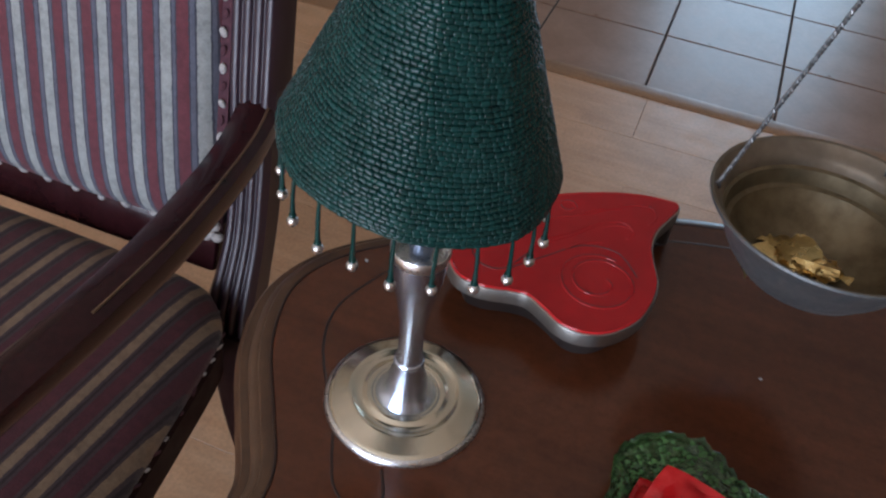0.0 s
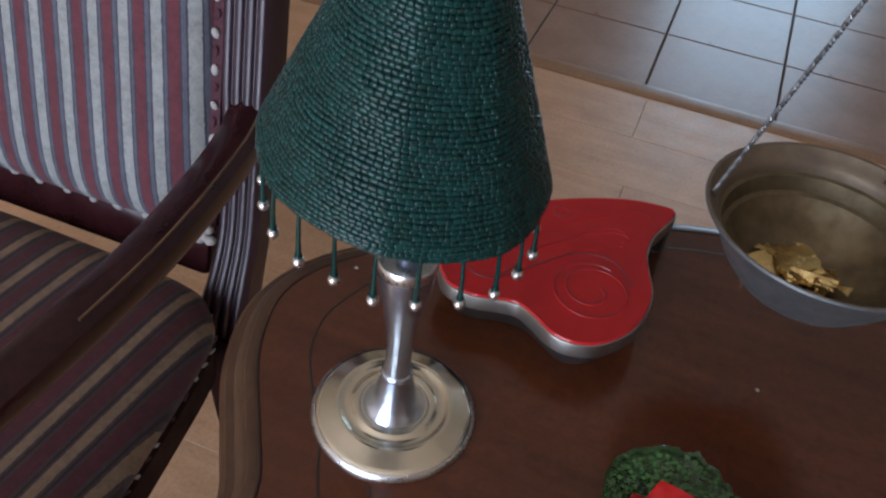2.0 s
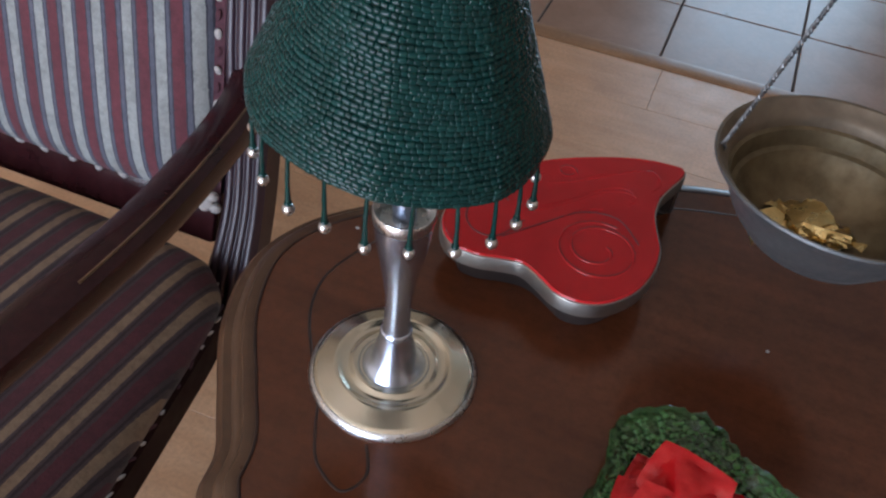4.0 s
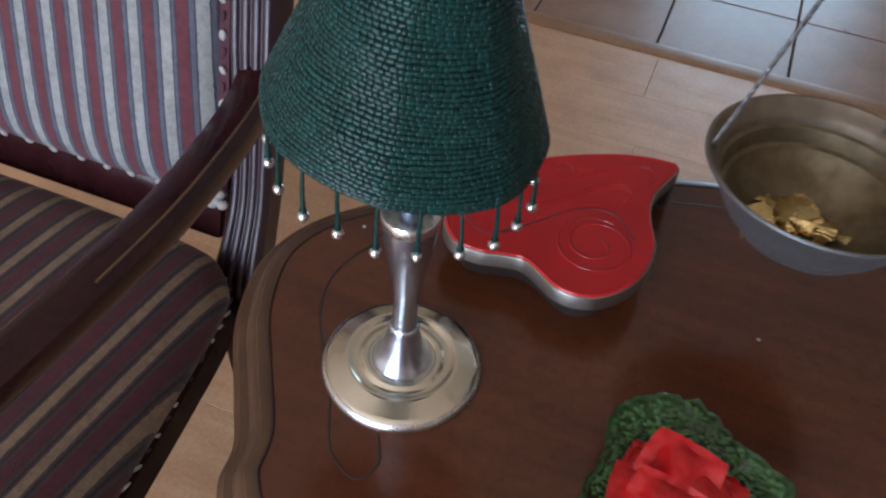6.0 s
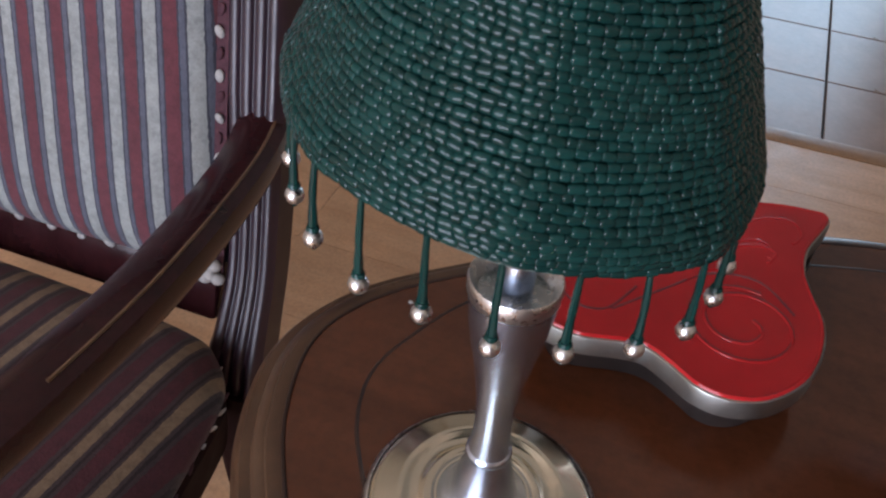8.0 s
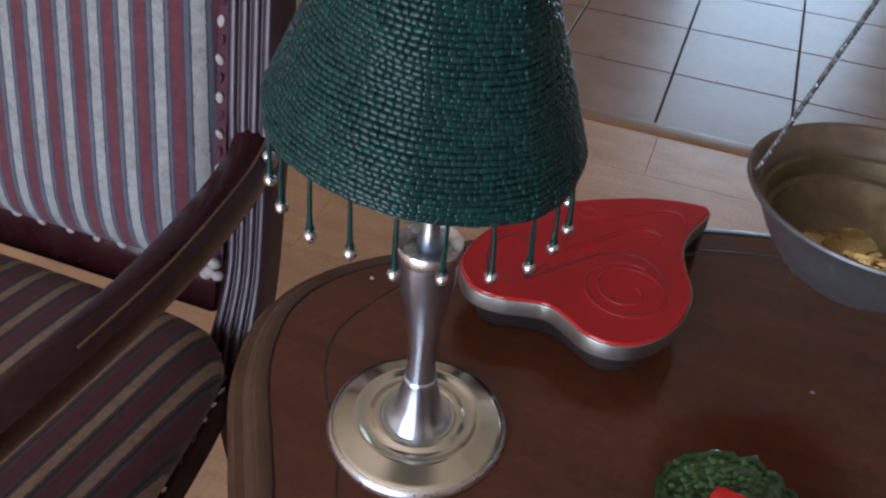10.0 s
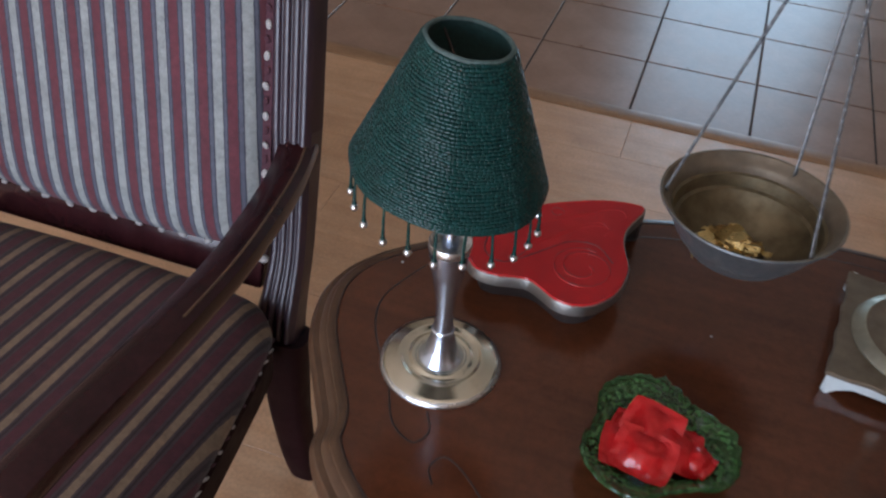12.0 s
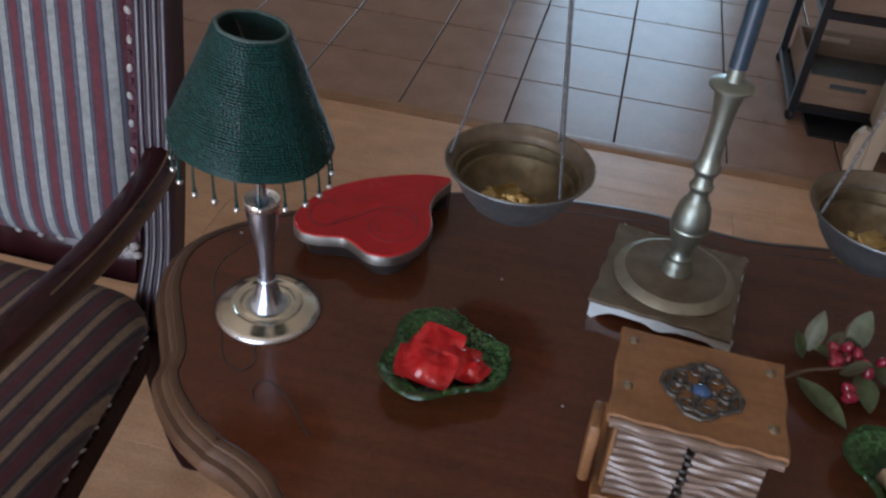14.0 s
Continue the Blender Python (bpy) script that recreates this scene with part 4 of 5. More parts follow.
def red_sweet(m, size, seed):
    t = thing("red_sweet", m, "large sweet wrapped in shiny red cellophane, in the glass dish", "sweet", "red sweets in the dish")
    # a domed filling inside a square sheet whose flat ends stand off a little
    rng = random.Random(seed)
    bm = bmesh.new()
    n = 20
    off = Vector((rng.uniform(0, 9), rng.uniform(0, 9), 0))
    curl = [rng.uniform(-0.25, 0.35) for _ in range(4)]
    sheets = []
    for up in (1, -1):
        grid = []
        for j in range(n + 1):
            row = []
            for i in range(n + 1):
                u, v = 2 * i / n - 1, 2 * j / n - 1
                du, dv = abs(u) / 0.64, abs(v) / 0.80
                dome = max(0.0, 1 - du ** 1.8) ** 0.8 * max(0.0, 1 - dv ** 2.2) ** 0.8
                edge = max(0.0, abs(u) - 0.6) * (curl[0] if u > 0 else curl[1]) + max(0.0, abs(v) - 0.7) * (curl[2] if v > 0 else curl[3])
                fold = 0.16 * noise.noise(Vector((u * 1.3, v * 1.3, 0)) + off) + 0.16 * abs(noise.noise(Vector((u * 2.2, v * 2.2, 2)) + off)) + 0.08 * abs(noise.noise(Vector((u * 5, v * 5, 4)) + off))
                z = size[2] * (up * 0.42 * dome + edge + fold + (0.02 if up > 0 else -0.02))
                row.append(bm.verts.new((size[0] * 0.5 * u * (1 - 0.10 * v * v), size[1] * 0.5 * v * (1 - 0.08 * u * u), z)))
            grid.append(row)
        for a, c in zip(grid, grid[1:]):
            for i in range(n):
                q = (a[i], a[i + 1], c[i + 1], c[i])
                bm.faces.new(q if up > 0 else q[::-1])
        sheets.append(grid[0] + [r[-1] for r in grid[1:]] + grid[-1][-2::-1] + [r[0] for r in grid[-2:0:-1]])
    top, low = sheets
    for i in range(len(top)):
        j = (i + 1) % len(top)
        bm.faces.new((top[j], top[i], low[i], low[j]))
    part("wrapper", bm, M_RED_WRAP, t)
    core = bmesh.new()
    bmesh.ops.create_uvsphere(core, u_segments=16, v_segments=10, radius=0.5)
    bmesh.ops.transform(core, matrix=Matrix.Diagonal((size[0] * 0.55, size[1] * 0.62, size[2] * 0.62, 1)), verts=core.verts)
    part("filling", core, M_RED_RIDGE, t, "dark red sweet inside the wrapper")
    return t


dz = TOP + 0.0006 + 0.004
for k, (x, y, z, rx, ry, rz, size) in enumerate(((0.098, 0.372, 0.012, 8, 6, 4, (0.036, 0.036, 0.014)), (0.113, 0.388, 0.019, 26, 2, -14, (0.044, 0.044, 0.013)), (0.112, 0.367, 0.017, 24, 4, -8, (0.046, 0.036, 0.015)),
                                                 (0.133, 0.381, 0.016, 16, 18, 8, (0.042, 0.036, 0.014)), (0.136, 0.394, 0.011, -6, 14, 30, (0.034, 0.030, 0.013)), (0.149, 0.380, 0.013, 6, 14, -25, (0.026, 0.022, 0.014)), (0.097, 0.396, 0.009, 0, 0, 80, (0.028, 0.024, 0.013)))):
    red_sweet(pose(x + 0.003, y, dz + z, rx, ry, rz), size, 60 + k)
sweet = part("tan_sweet", bmesh.new(), M_TAN)
bm = bmesh.new()
crumpled(bm, (0.034, 0.028, 0.016), 5, Matrix(), 0.15)
bm.to_mesh(sweet.data)
bm.free()
sweet.matrix_basis = pose(0.512, 0.366, dz + 0.010, 0, 0, 30)
tagged(sweet, "tan wrapped sweet lying in the green dish", "sweet")

# ---- wooden box ----


def wooden_box():
    c = Vector((0.327, 0.333, TOP + 0.0006))
    m = pose(*c, 0, 0, -2)
    bx = thing("wooden_box", m, "orange-brown wooden box with a metal rosette and slatted front", "box")
    W, D, H = 0.127, 0.098, 0.098

    def wavy_board(w, d, h, z0, amp):
        n = 24
        pts = []
        for i in range(n):
            pts.append(Vector((-w / 2 + w * i / n, -d / 2 + amp * math.sin(i * 1.1), 0)))
        for i in range(10):
            pts.append(Vector((w / 2 + amp * math.sin(i * 1.3), -d / 2 + d * i / 10, 0)))
        for i in range(n):
            pts.append(Vector((w / 2 - w * i / n, d / 2 + amp * 0.4 * math.sin(i * 0.9), 0)))
        for i in range(10):
            pts.append(Vector((-w / 2 + amp * math.sin(i * 1.2), d / 2 - d * i / 10, 0)))
        return loft(bmesh.new(), [at_z(inset_loop(pts, 0.0015), z0), at_z(pts, z0 + 0.0015), at_z(pts, z0 + h - 0.0015), at_z(inset_loop(pts, 0.0015), z0 + h)])

    part("lid", wavy_board(W, D, 0.009, H - 0.009, 0.0008), M_BOX, bx, "flat lid with a wavy edge")
    part("bottom_board", wavy_board(W - 0.006, D + 0.004, 0.008, 0, 0.0006), M_BOX, bx)
    part("core", block(bmesh.new(), (W - 0.036, D - 0.030, H - 0.018), Matrix.Translation((0, 0.006, H / 2))), M_CHAIR, bx, "dark inside")
    part("back_board", block(bmesh.new(), (W - 0.018, 0.008, H - 0.0172), Matrix.Translation((0, D / 2 - 0.008, H / 2)), 0.001), M_BOX, bx)
    for s in (-1, 1):
        part("side_board", block(bmesh.new(), (0.008, D - 0.016, H - 0.0172), Matrix.Translation((s * (W / 2 - 0.012), 0, H / 2)), 0.0015), M_BOX, bx)
    part("side_handle", block(bmesh.new(), (0.009, 0.030, 0.064), Matrix.Translation((-W / 2 - 0.005, -0.026, 0.040)), 0.003), M_BOX, bx)
    path = [Vector((-W / 2 + 0.002 + (W - 0.004) * i / 20, -D / 2 - 0.001 + 0.0008 * math.sin(i * 1.1), H - 0.0058 + 0.0006 * math.sin(i * 0.9))) for i in range(21)]
    part("lid_front", sweep(bmesh.new(), path, circle(0.0042, 10)), M_SLAT, bx, "pale rounded front edge of the lid")
    z = H - 0.0135
    k = 0
    while z > 0.012:
        for s in (-1, 1):
            path = [Vector((s * (0.003 + 0.050 * i / 10), -D / 2 + 0.004 + 0.0010 * math.sin(i * 0.8 + k), z + 0.0007 * math.sin(i * 0.9 + 2 * k))) for i in range(11)]
            part("slat", sweep(bmesh.new(), path, circle(0.0042, 8, 0.85)), M_SLAT, bx)
        z -= 0.0078
        k += 1
    for i in range(10):
        part("zip_tooth", block(bmesh.new(), (0.006, 0.004, 0.0038), pose(0.0012 * (-1) ** i, -D / 2 + 0.0012, H - 0.014 - 0.0085 * i, 0, 20, 0), 0.001), M_PEWTER, bx)
    for x, y in ((-0.053, 0.034), (-0.053, -0.016), (0.052, 0.034), (0.053, -0.024)):
        part("stud", lathe(bmesh.new(), [(0, 0), (0.0042, 0), (0.0042, 0.0006), (0.0030, 0.0018), (0, 0.0024)], 16, None, Matrix.Translation((x, y, H))), M_STUD, bx, "brass stud")
    # pierced rosette: rim, scrolls and a blue stone
    ros = part("rosette", sweep(bmesh.new(), [Vector((0.001 + 0.0275 * math.cos(a) * (0.84 + 0.22 * abs(math.cos(2 * a + 0.3)) ** 1.3 + 0.03 * math.cos(16 * a)), -0.004 + 0.0272 * math.sin(a) * (0.84 + 0.22 * abs(math.cos(2 * a + 0.3)) ** 1.3 + 0.03 * math.cos(16 * a)), H + 0.0014)) for a in [2 * math.pi * i / 72 for i in range(72)]], circle(0.0022, 6, 0.7), closed=True), M_PEWTER, bx, "dark pierced metal rosette")
    for i in range(8):
        a = 2 * math.pi * i / 8 + 0.2
        path = []
        for j in range(13):
            s = j / 12
            r = 0.30 + 0.62 * s
            w = a + 0.55 * math.sin(s * 3.1) * (1 if i % 2 else -1)
            path.append(Vector((0.001 + 0.0275 * r * math.cos(w), -0.004 + 0.0272 * r * math.sin(w), H + 0.0014)))
        part("scroll", sweep(bmesh.new(), path, circle(0.0023, 6, 0.8)), M_PEWTER, ros)
        part("scroll", sweep(bmesh.new(), [Vector((0.001 + 0.0275 * 0.70 * math.cos(a) + 0.0045 * math.cos(w), -0.004 + 0.0272 * 0.70 * math.sin(a) + 0.0038 * math.sin(w), H + 0.0013)) for w in [2 * math.pi * q / 12 for q in range(12)]], circle(0.0013, 6, 0.8), closed=True), M_PEWTER, ros)
    part("stone", lathe(bmesh.new(), [(0, -0.0004), (0.0072, 0), (0.0070, 0.0020), (0.0045, 0.0042), (0, 0.0050)], 20, None, Matrix.Translation((0.001, -0.004, H))), M_STONE, ros, "domed blue stone")
    return bx


wooden_box()

# ---- sprig with red berries ----


def berry_sprig():
    sp = thing("berry_sprig", pose(0.470, 0.485, TOP + 0.0006), "artificial sprig of green leaves and red berries lying on the table", "sprig")
    rng = random.Random(12)

    def leaf(base, direction, length, width, curl, mat):
        d = Vector(direction).normalized()
        side = d.cross(Vector((0, 0, 1)))
        side = side.normalized() if side.length > 0.05 else Vector((1, 0, 0))
        up = side.cross(d)
        bm = bmesh.new()
        n = 9
        for z in (0.0, -0.0005):
            grid = []
            for i in range(n + 1):
                s = i / n
                w = width * math.sin(math.pi * min(0.02 + s * 0.97, 1)) ** 0.8
                mid = Vector(base) + d * (length * s) + up * (curl * s * s)
                grid.append([bm.verts.new(mid + side * (w * e) + up * (0.25 * w * abs(e) + z)) for e in (-1, -0.5, 0, 0.5, 1)])
            for a, c in zip(grid, grid[1:]):
                for q in range(4):
                    bm.faces.new((a[q], a[q + 1], c[q + 1], c[q]))
        part("leaf", bm, mat, sp)

    twig = catmull([(-0.060, -0.030, 0.004), (-0.030, -0.010, 0.012), (0.0, 0.0, 0.016), (0.030, 0.015, 0.018), (0.055, 0.020, 0.022)], 5)
    part("twig", sweep(bmesh.new(), twig, circle(0.0016, 6)), M_TWIG, sp)
    part("twig", sweep(bmesh.new(), catmull([(0.0, 0.0, 0.016), (0.002, 0.02, 0.03), (0.005, 0.03, 0.045)], 5), circle(0.0012, 6)), M_TWIG, sp)
    leaf((-0.035, -0.018, 0.010), (0.65, -0.75, 0.02), 0.060, 0.012, -0.006, M_LEAF)
    leaf((-0.022, 0.022, 0.010), (0.08, 0.25, 0.95), 0.040, 0.009, -0.010, M_LEAF_PALE)
    leaf((-0.026, 0.014, 0.008), (-0.45, 0.45, 0.55), 0.026, 0.008, 0.006, M_LEAF)
    leaf((0.012, 0.020, 0.018), (0.18, 0.25, 0.95), 0.050, 0.011, 0.010, M_LEAF_PALE)
    leaf((0.002, -0.006, 0.016), (0.75, -0.25, 0.55), 0.030, 0.011, 0.006, M_LEAF_PALE)
    leaf((0.030, 0.012, 0.018), (0.60, -0.70, 0.10), 0.050, 0.012, -0.008, M_LEAF)
    leaf((-0.004, 0.004, 0.014), (0.25, 0.9, 0.45), 0.040, 0.010, -0.006, M_LEAF_PALE)
    leaf((0.045, 0.018, 0.022), (0.85, 0.45, 0.40), 0.045, 0.012, -0.012, M_LEAF_PALE)
    leaf((0.010, 0.010, 0.016), (-0.7, -0.1, 0.35), 0.035, 0.010, -0.004, M_LEAF)
    leaf((0.020, 0.0, 0.016), (0.1, -0.95, 0.05), 0.045, 0.011, -0.007, M_LEAF)
    for i in range(17):
        x, y, z = ((rng.uniform(-0.006, 0.040), rng.uniform(-0.004, 0.020), rng.uniform(0.016, 0.036)) if i < 13 else (rng.uniform(0.008, 0.018), rng.uniform(-0.035, -0.018), rng.uniform(0.006, 0.016)))
        r = rng.uniform(0.0042, 0.0056)
        ball = [(r * math.sin(math.pi * k / 8), r * math.cos(math.pi * k / 8)) for k in range(9)]
        part("berry", lathe(bmesh.new(), ball, 14, None, pose(x, y, z, rng.uniform(-60, 60), rng.uniform(-60, 60), 0) @ Matrix.Diagonal((1, 1, 1.45, 1))), M_BERRY, sp)
    return sp


berry_sprig()

# ---- crumbs on the table ----
for x, y, r in ((0.151, 0.528, 0.0011), (-0.125, 0.514, 0.0012), (0.233, 0.376, 0.0010)):
    bm = bmesh.new()
    bmesh.ops.create_icosphere(bm, subdivisions=1, radius=r, matrix=Matrix.Translation((0, 0, r * 0.8)) @ Matrix.Diagonal((1.4, 1, 0.8, 1)))
    ob = part("crumb", bm, M_GIMP)
    ob.matrix_basis = pose(x, y, TOP + 0.0006)
    tagged(ob, "tiny pale crumb lying on the table", "crumb", "crumbs")

# ---- armchair ----


def armchair():
    o = Vector((-0.64, 0.48, 0))
    ch = thing("armchair", pose(*o), "dark mahogany armchair with striped upholstery, beside the table", "chair")
    XR, XL = -0.383, -0.905        # centres of the back posts

    def lean(z):
        return 0.742 + (z - 0.45) * 0.30

    def W(x, y, z):
        return Vector((x, y, z)) - o

    def splay(x, z):
        """The posts stand closer together towards the top."""
        return x + math.copysign(0.065, x - (XR + XL) / 2) * (0.70 - max(z, 0.40))

    # back posts: fluted front above the arm, a swelling at the seat, a raked leg below
    flutes = []
    for k in range(4):
        x0 = -0.019 + 0.0127 * k
        flutes += [(x0 - 0.0055, 0.0), (x0 - 0.0046, 0.0022), (x0 - 0.0022, 0.0037), (x0 + 0.0022, 0.0037), (x0 + 0.0046, 0.0022), (x0 + 0.0055, 0.0)]
    front = [(x, 0.017 + y) for x, y in flutes]
    section = [(-0.0285, -0.020), (-0.0285, 0.012)] + [(x, y) for x, y in front] + [(0.0285, 0.012), (0.0285, -0.020)]
    for x in (XR, XL):
        path = [W(splay(x, z), lean(z), z) for z in (0.640, 0.74, 0.84, 0.98)]
        bm = sweep(bmesh.new(), path, [(-a, -b_) for a, b_ in section], up=(0, 1, 0))
        post = part("back_post", bm, M_POST, ch, "fluted dark post of the backrest")
        path = catmull([W(splay(x, z) + math.copysign(dx, (XR + XL) / 2 - x), y, z) for dx, y, z in ((0, lean(0.645), 0.645), (0, lean(0.55), 0.55), (0.001, lean(0.48) - 0.002, 0.48), (0.005, 0.728, 0.43), (0.009, 0.708, 0.385), (0.010, 0.702, 0.350))], 6)
        part("lower_post", sweep(bmesh.new(), path, [(-a, -b_) for a, b_ in section], up=(0, 1, 0), scale=lambda s: 1.0 - 0.12 * math.sin(math.pi * min(s / 0.75, 1.0)) + 0.10 * math.exp(-((s - 0.95) / 0.2) ** 2)), M_POST, post, "fluted swelling of the post")
        path = catmull([W(splay(x, z), y, z) for y, z in ((0.704, 0.362), (0.699, 0.31), (0.703, 0.20), (0.718, 0.08), (0.735, 0.0))], 6)
        leg = [(0.030 * math.copysign(abs(math.cos(q)) ** 0.6, math.cos(q)), 0.024 * math.copysign(abs(math.sin(q)) ** 0.6, math.sin(q))) for q in [2 * math.pi * i / 16 for i in range(16)]]
        part("back_leg", sweep(bmesh.new(), path, leg, up=(0, 1, 0), scale=lambda s: 1.22 - 0.48 * s), M_RAIL, ch, "curved dark back leg")
    xm, span = (XR + XL) / 2, XR - XL - 0.05
    part("lower_rail", block(bmesh.new(), (span, 0.030, 0.066), Matrix.Translation(W(xm, lean(0.438) + 0.008, 0.439)) @ pose(0, 0, 0, -16, 0, 0), 0.006), M_CHAIR, ch)
    part("top_rail", block(bmesh.new(), (span + 0.11, 0.036, 0.075), Matrix.Translation(W(xm, lean(1.0), 1.010)) @ pose(0, 0, 0, -16, 0, 0), 0.012), M_CHAIR, ch)
    # backrest cushion
    bm = bmesh.new()
    xa, xb, za, zb = XL + 0.030, XR - 0.030, 0.470, 0.972
    nx, nz = 44, 44
    grid = []
    for j in range(nz + 1):
        v = j / nz
        row = []
        for i in range(nx + 1):
            u = i / nx
            eu = 1 - abs(2 * u - 1) ** 6
            ev = 1 - abs(2 * v - 1) ** 8
            puff = 0.052 * (max(eu, 0) * max(ev, 0)) ** 0.5
            z = za + (zb - za) * v
            sag = -0.012 * (1 - (2 * u - 1) ** 2) * (1 - v) ** 3
            row.append(bm.verts.new(W(xa + (xb - xa) * u + (2 * u - 1) * 0.045 * (0.70 - z), lean(z) + 0.004 - puff, z + sag)))
        grid.append(row)
    for a, c in zip(grid, grid[1:]):
        for i in range(nx):
            bm.faces.new((a[i], a[i + 1], c[i + 1], c[i]))
    rim = grid[0] + [r[-1] for r in grid[1:]] + grid[-1][-2::-1] + [r[0] for r in grid[-2:0:-1]]
    rear = [bm.verts.new(v.co + Vector((0, 0.030, 0))) for v in rim]
    for i in range(len(rim)):
        j = (i + 1) % len(rim)
        bm.faces.new((rim[i], rim[j], rear[j], rear[i]))
    bm.faces.new(rear)
    back = part("back_cushion", bm, M_BACK, ch, "cushion striped in cream, red and grey-blue, toned pale as lit")
    # the stripes are laid out in world x, so shift the cushion's own coordinates to it
    back.data.transform(Matrix.Translation(o))
    back.matrix_basis = Matrix.Translation(-o)
    # braid: alternating cream and maroon tufts beside the post and under the cushion
    tuft = bmesh.new()
    bmesh.ops.create_icosphere(tuft, subdivisions=2, radius=1.0)
    tuft_a = part("braid_tuft", tuft, M_GIMP, ch)
    tuft_a.matrix_basis = Matrix.Translation(W(XR - 0.034, lean(0.985) - 0.012, 0.985)) @ Matrix.Diagonal((0.006, 0.004, 0.008, 1))
    tuft = bmesh.new()
    bmesh.ops.create_icosphere(tuft, subdivisions=2, radius=1.0)
    tuft_b = part("braid_tuft", tuft, M_GIMP_RED, ch)
    tuft_b.matrix_basis = Matrix.Translation(W(XR - 0.034, lean(0.992) - 0.012, 0.994)) @ Matrix.Diagonal((0.006, 0.004, 0.006, 1))
    rng = random.Random(4)

    def tufts(p, size, first=True):
        ob = (tuft_a if first else tuft_b).copy()
        scene.collection.objects.link(ob)
        ob.matrix_basis = Matrix.Translation(p) @ pose(0, 0, 0, rng.uniform(-25, 25), rng.uniform(-25, 25), rng.uniform(-25, 25)) @ Matrix.Diagonal((*size, 1))

    for side in (XR - 0.0335, XL + 0.0335):
        band = [W(side + math.copysign(0.05, side - xm) * (0.70 - z), lean(z) - 0.0135, z) for z in (0.468, 0.60, 0.75, 0.90, 0.975)]
        part("braid_band", sweep(bmesh.new(), band, [(-0.0075, -0.0015), (0.0075, -0.0015), (0.0075, 0.0015), (-0.0075, 0.0015)], up=(0, 1, 0)), M_GIMP_RED, ch, "maroon braid beside the cushion")
        for i in range(28):
            z = 0.472 + 0.0183 * i
            tufts(W(side + math.copysign(0.05, side - xm) * (0.70 - z) + rng.uniform(-0.001, 0.001), lean(z) - 0.0165, z), (0.0046 if i % 2 == 0 else 0.0040, 0.0030 if i % 2 == 0 else 0.0016, 0.0066), i % 2 == 0)
    for i in range(13):
        x = -0.762 - 0.105 + 0.0375 * i + rng.uniform(-0.003, 0.003)
        u = (x - xa) / (xb - xa)
        if not 0.01 < u < 0.99:
            continue
        sag = -0.012 * (1 - (2 * u - 1) ** 2)
        tufts(W(x, lean(0.473) - 0.012, 0.4700 + sag + rng.uniform(-0.0015, 0.0015)), (0.0070, 0.0040, 0.0040), True)
    for dx, dz_ in ((0.0, 0.0), (-0.010, 0.006), (0.006, 0.012), (-0.006, -0.006), (0.008, -0.004)):
        tufts(W(XR - 0.024 + dx, lean(0.475) - 0.024, 0.475 + dz_), (0.0075, 0.006, 0.0065), True)

    # seat: sloping rails, a domed striped pad, braid along the lower edge
    def seat_loop(grow, n=14):
        right = [(-0.408, 0.692), (-0.376, 0.675), (-0.353, 0.647), (-0.344, 0.612), (-0.335, 0.540), (-0.323, 0.430), (-0.309, 0.300), (-0.300, 0.225), (-0.318, 0.190)]
        left = [(2 * -0.644 - x, y) for x, y in reversed(right)]
        pts = catmull([(x, y, 0) for x, y in right + [(-0.46, 0.172), (-0.644, 0.166), (-0.82, 0.172)] + left + [(-0.80, 0.698), (-0.644, 0.702), (-0.49, 0.698)]], 6, True)
        loop = [p - o for p in pts]
        loop.reverse()
        return inset_loop(loop, -grow)

    pad = [(0.0, 0.401), (0.0025, 0.409), (0.001, 0.418), (-0.006, 0.428), (-0.020, 0.437), (-0.045, 0.443), (-0.080, 0.446), (-0.120, 0.448), (-0.170, 0.449)]
    def shrink(loop, d):
        k = 1 - d / 0.30
        mid = Vector((-0.644, 0.44, 0)) - o
        return [mid + (p - mid) * k for p in loop]

    bm = loft(bmesh.new(), [at_z(shrink(seat_loop(0.0), -g), z) for g, z in pad + [(-0.23, 0.450)]])
    seat = part("seat", bm, M_SEAT, ch, "domed seat striped in maroon, gold and grey, toned dark for its shade")
    seat.data.transform(Matrix.Translation(o))
    seat.matrix_basis = Matrix.Translation(-o)
    bm = loft(bmesh.new(), [at_z(seat_loop(g), z) for g, z in ((-0.004, 0.343), (0.0, 0.347), (0.002, 0.392), (-0.001, 0.4005), (-0.02, 0.4008))])
    part("seat_rail", bm, M_RAIL, ch, "dull dark seat rail", False)
    edge = at_z(seat_loop(0.0030), 0.4035)
    gap = 0.0
    for a, c in zip(edge, edge[1:] + edge[:1]):
        gap += (c - a).length
        if gap > 0.017:
            gap = 0.0
            tufts(a + Vector((0, 0, rng.uniform(-0.001, 0.002))), (0.0016, rng.uniform(0.003, 0.007), rng.uniform(0.0012, 0.0026)), rng.random() < 0.35)
    # arms
    for x, s in ((XR, 1), (XL, -1)):
        def A(dx, y, z):
            return W(x + s * (dx + 0.011), y, z - 0.008)
        path = catmull([A(-0.004, 0.800, 0.628), A(0.010, 0.740, 0.622), A(0.022, 0.660, 0.624), A(0.032, 0.560, 0.630), A(0.032, 0.470, 0.634), A(0.026, 0.380, 0.636), A(0.016, 0.300, 0.634), A(0.010, 0.220, 0.630), A(0.006, 0.165, 0.612), A(0.006, 0.145, 0.585)], 6)
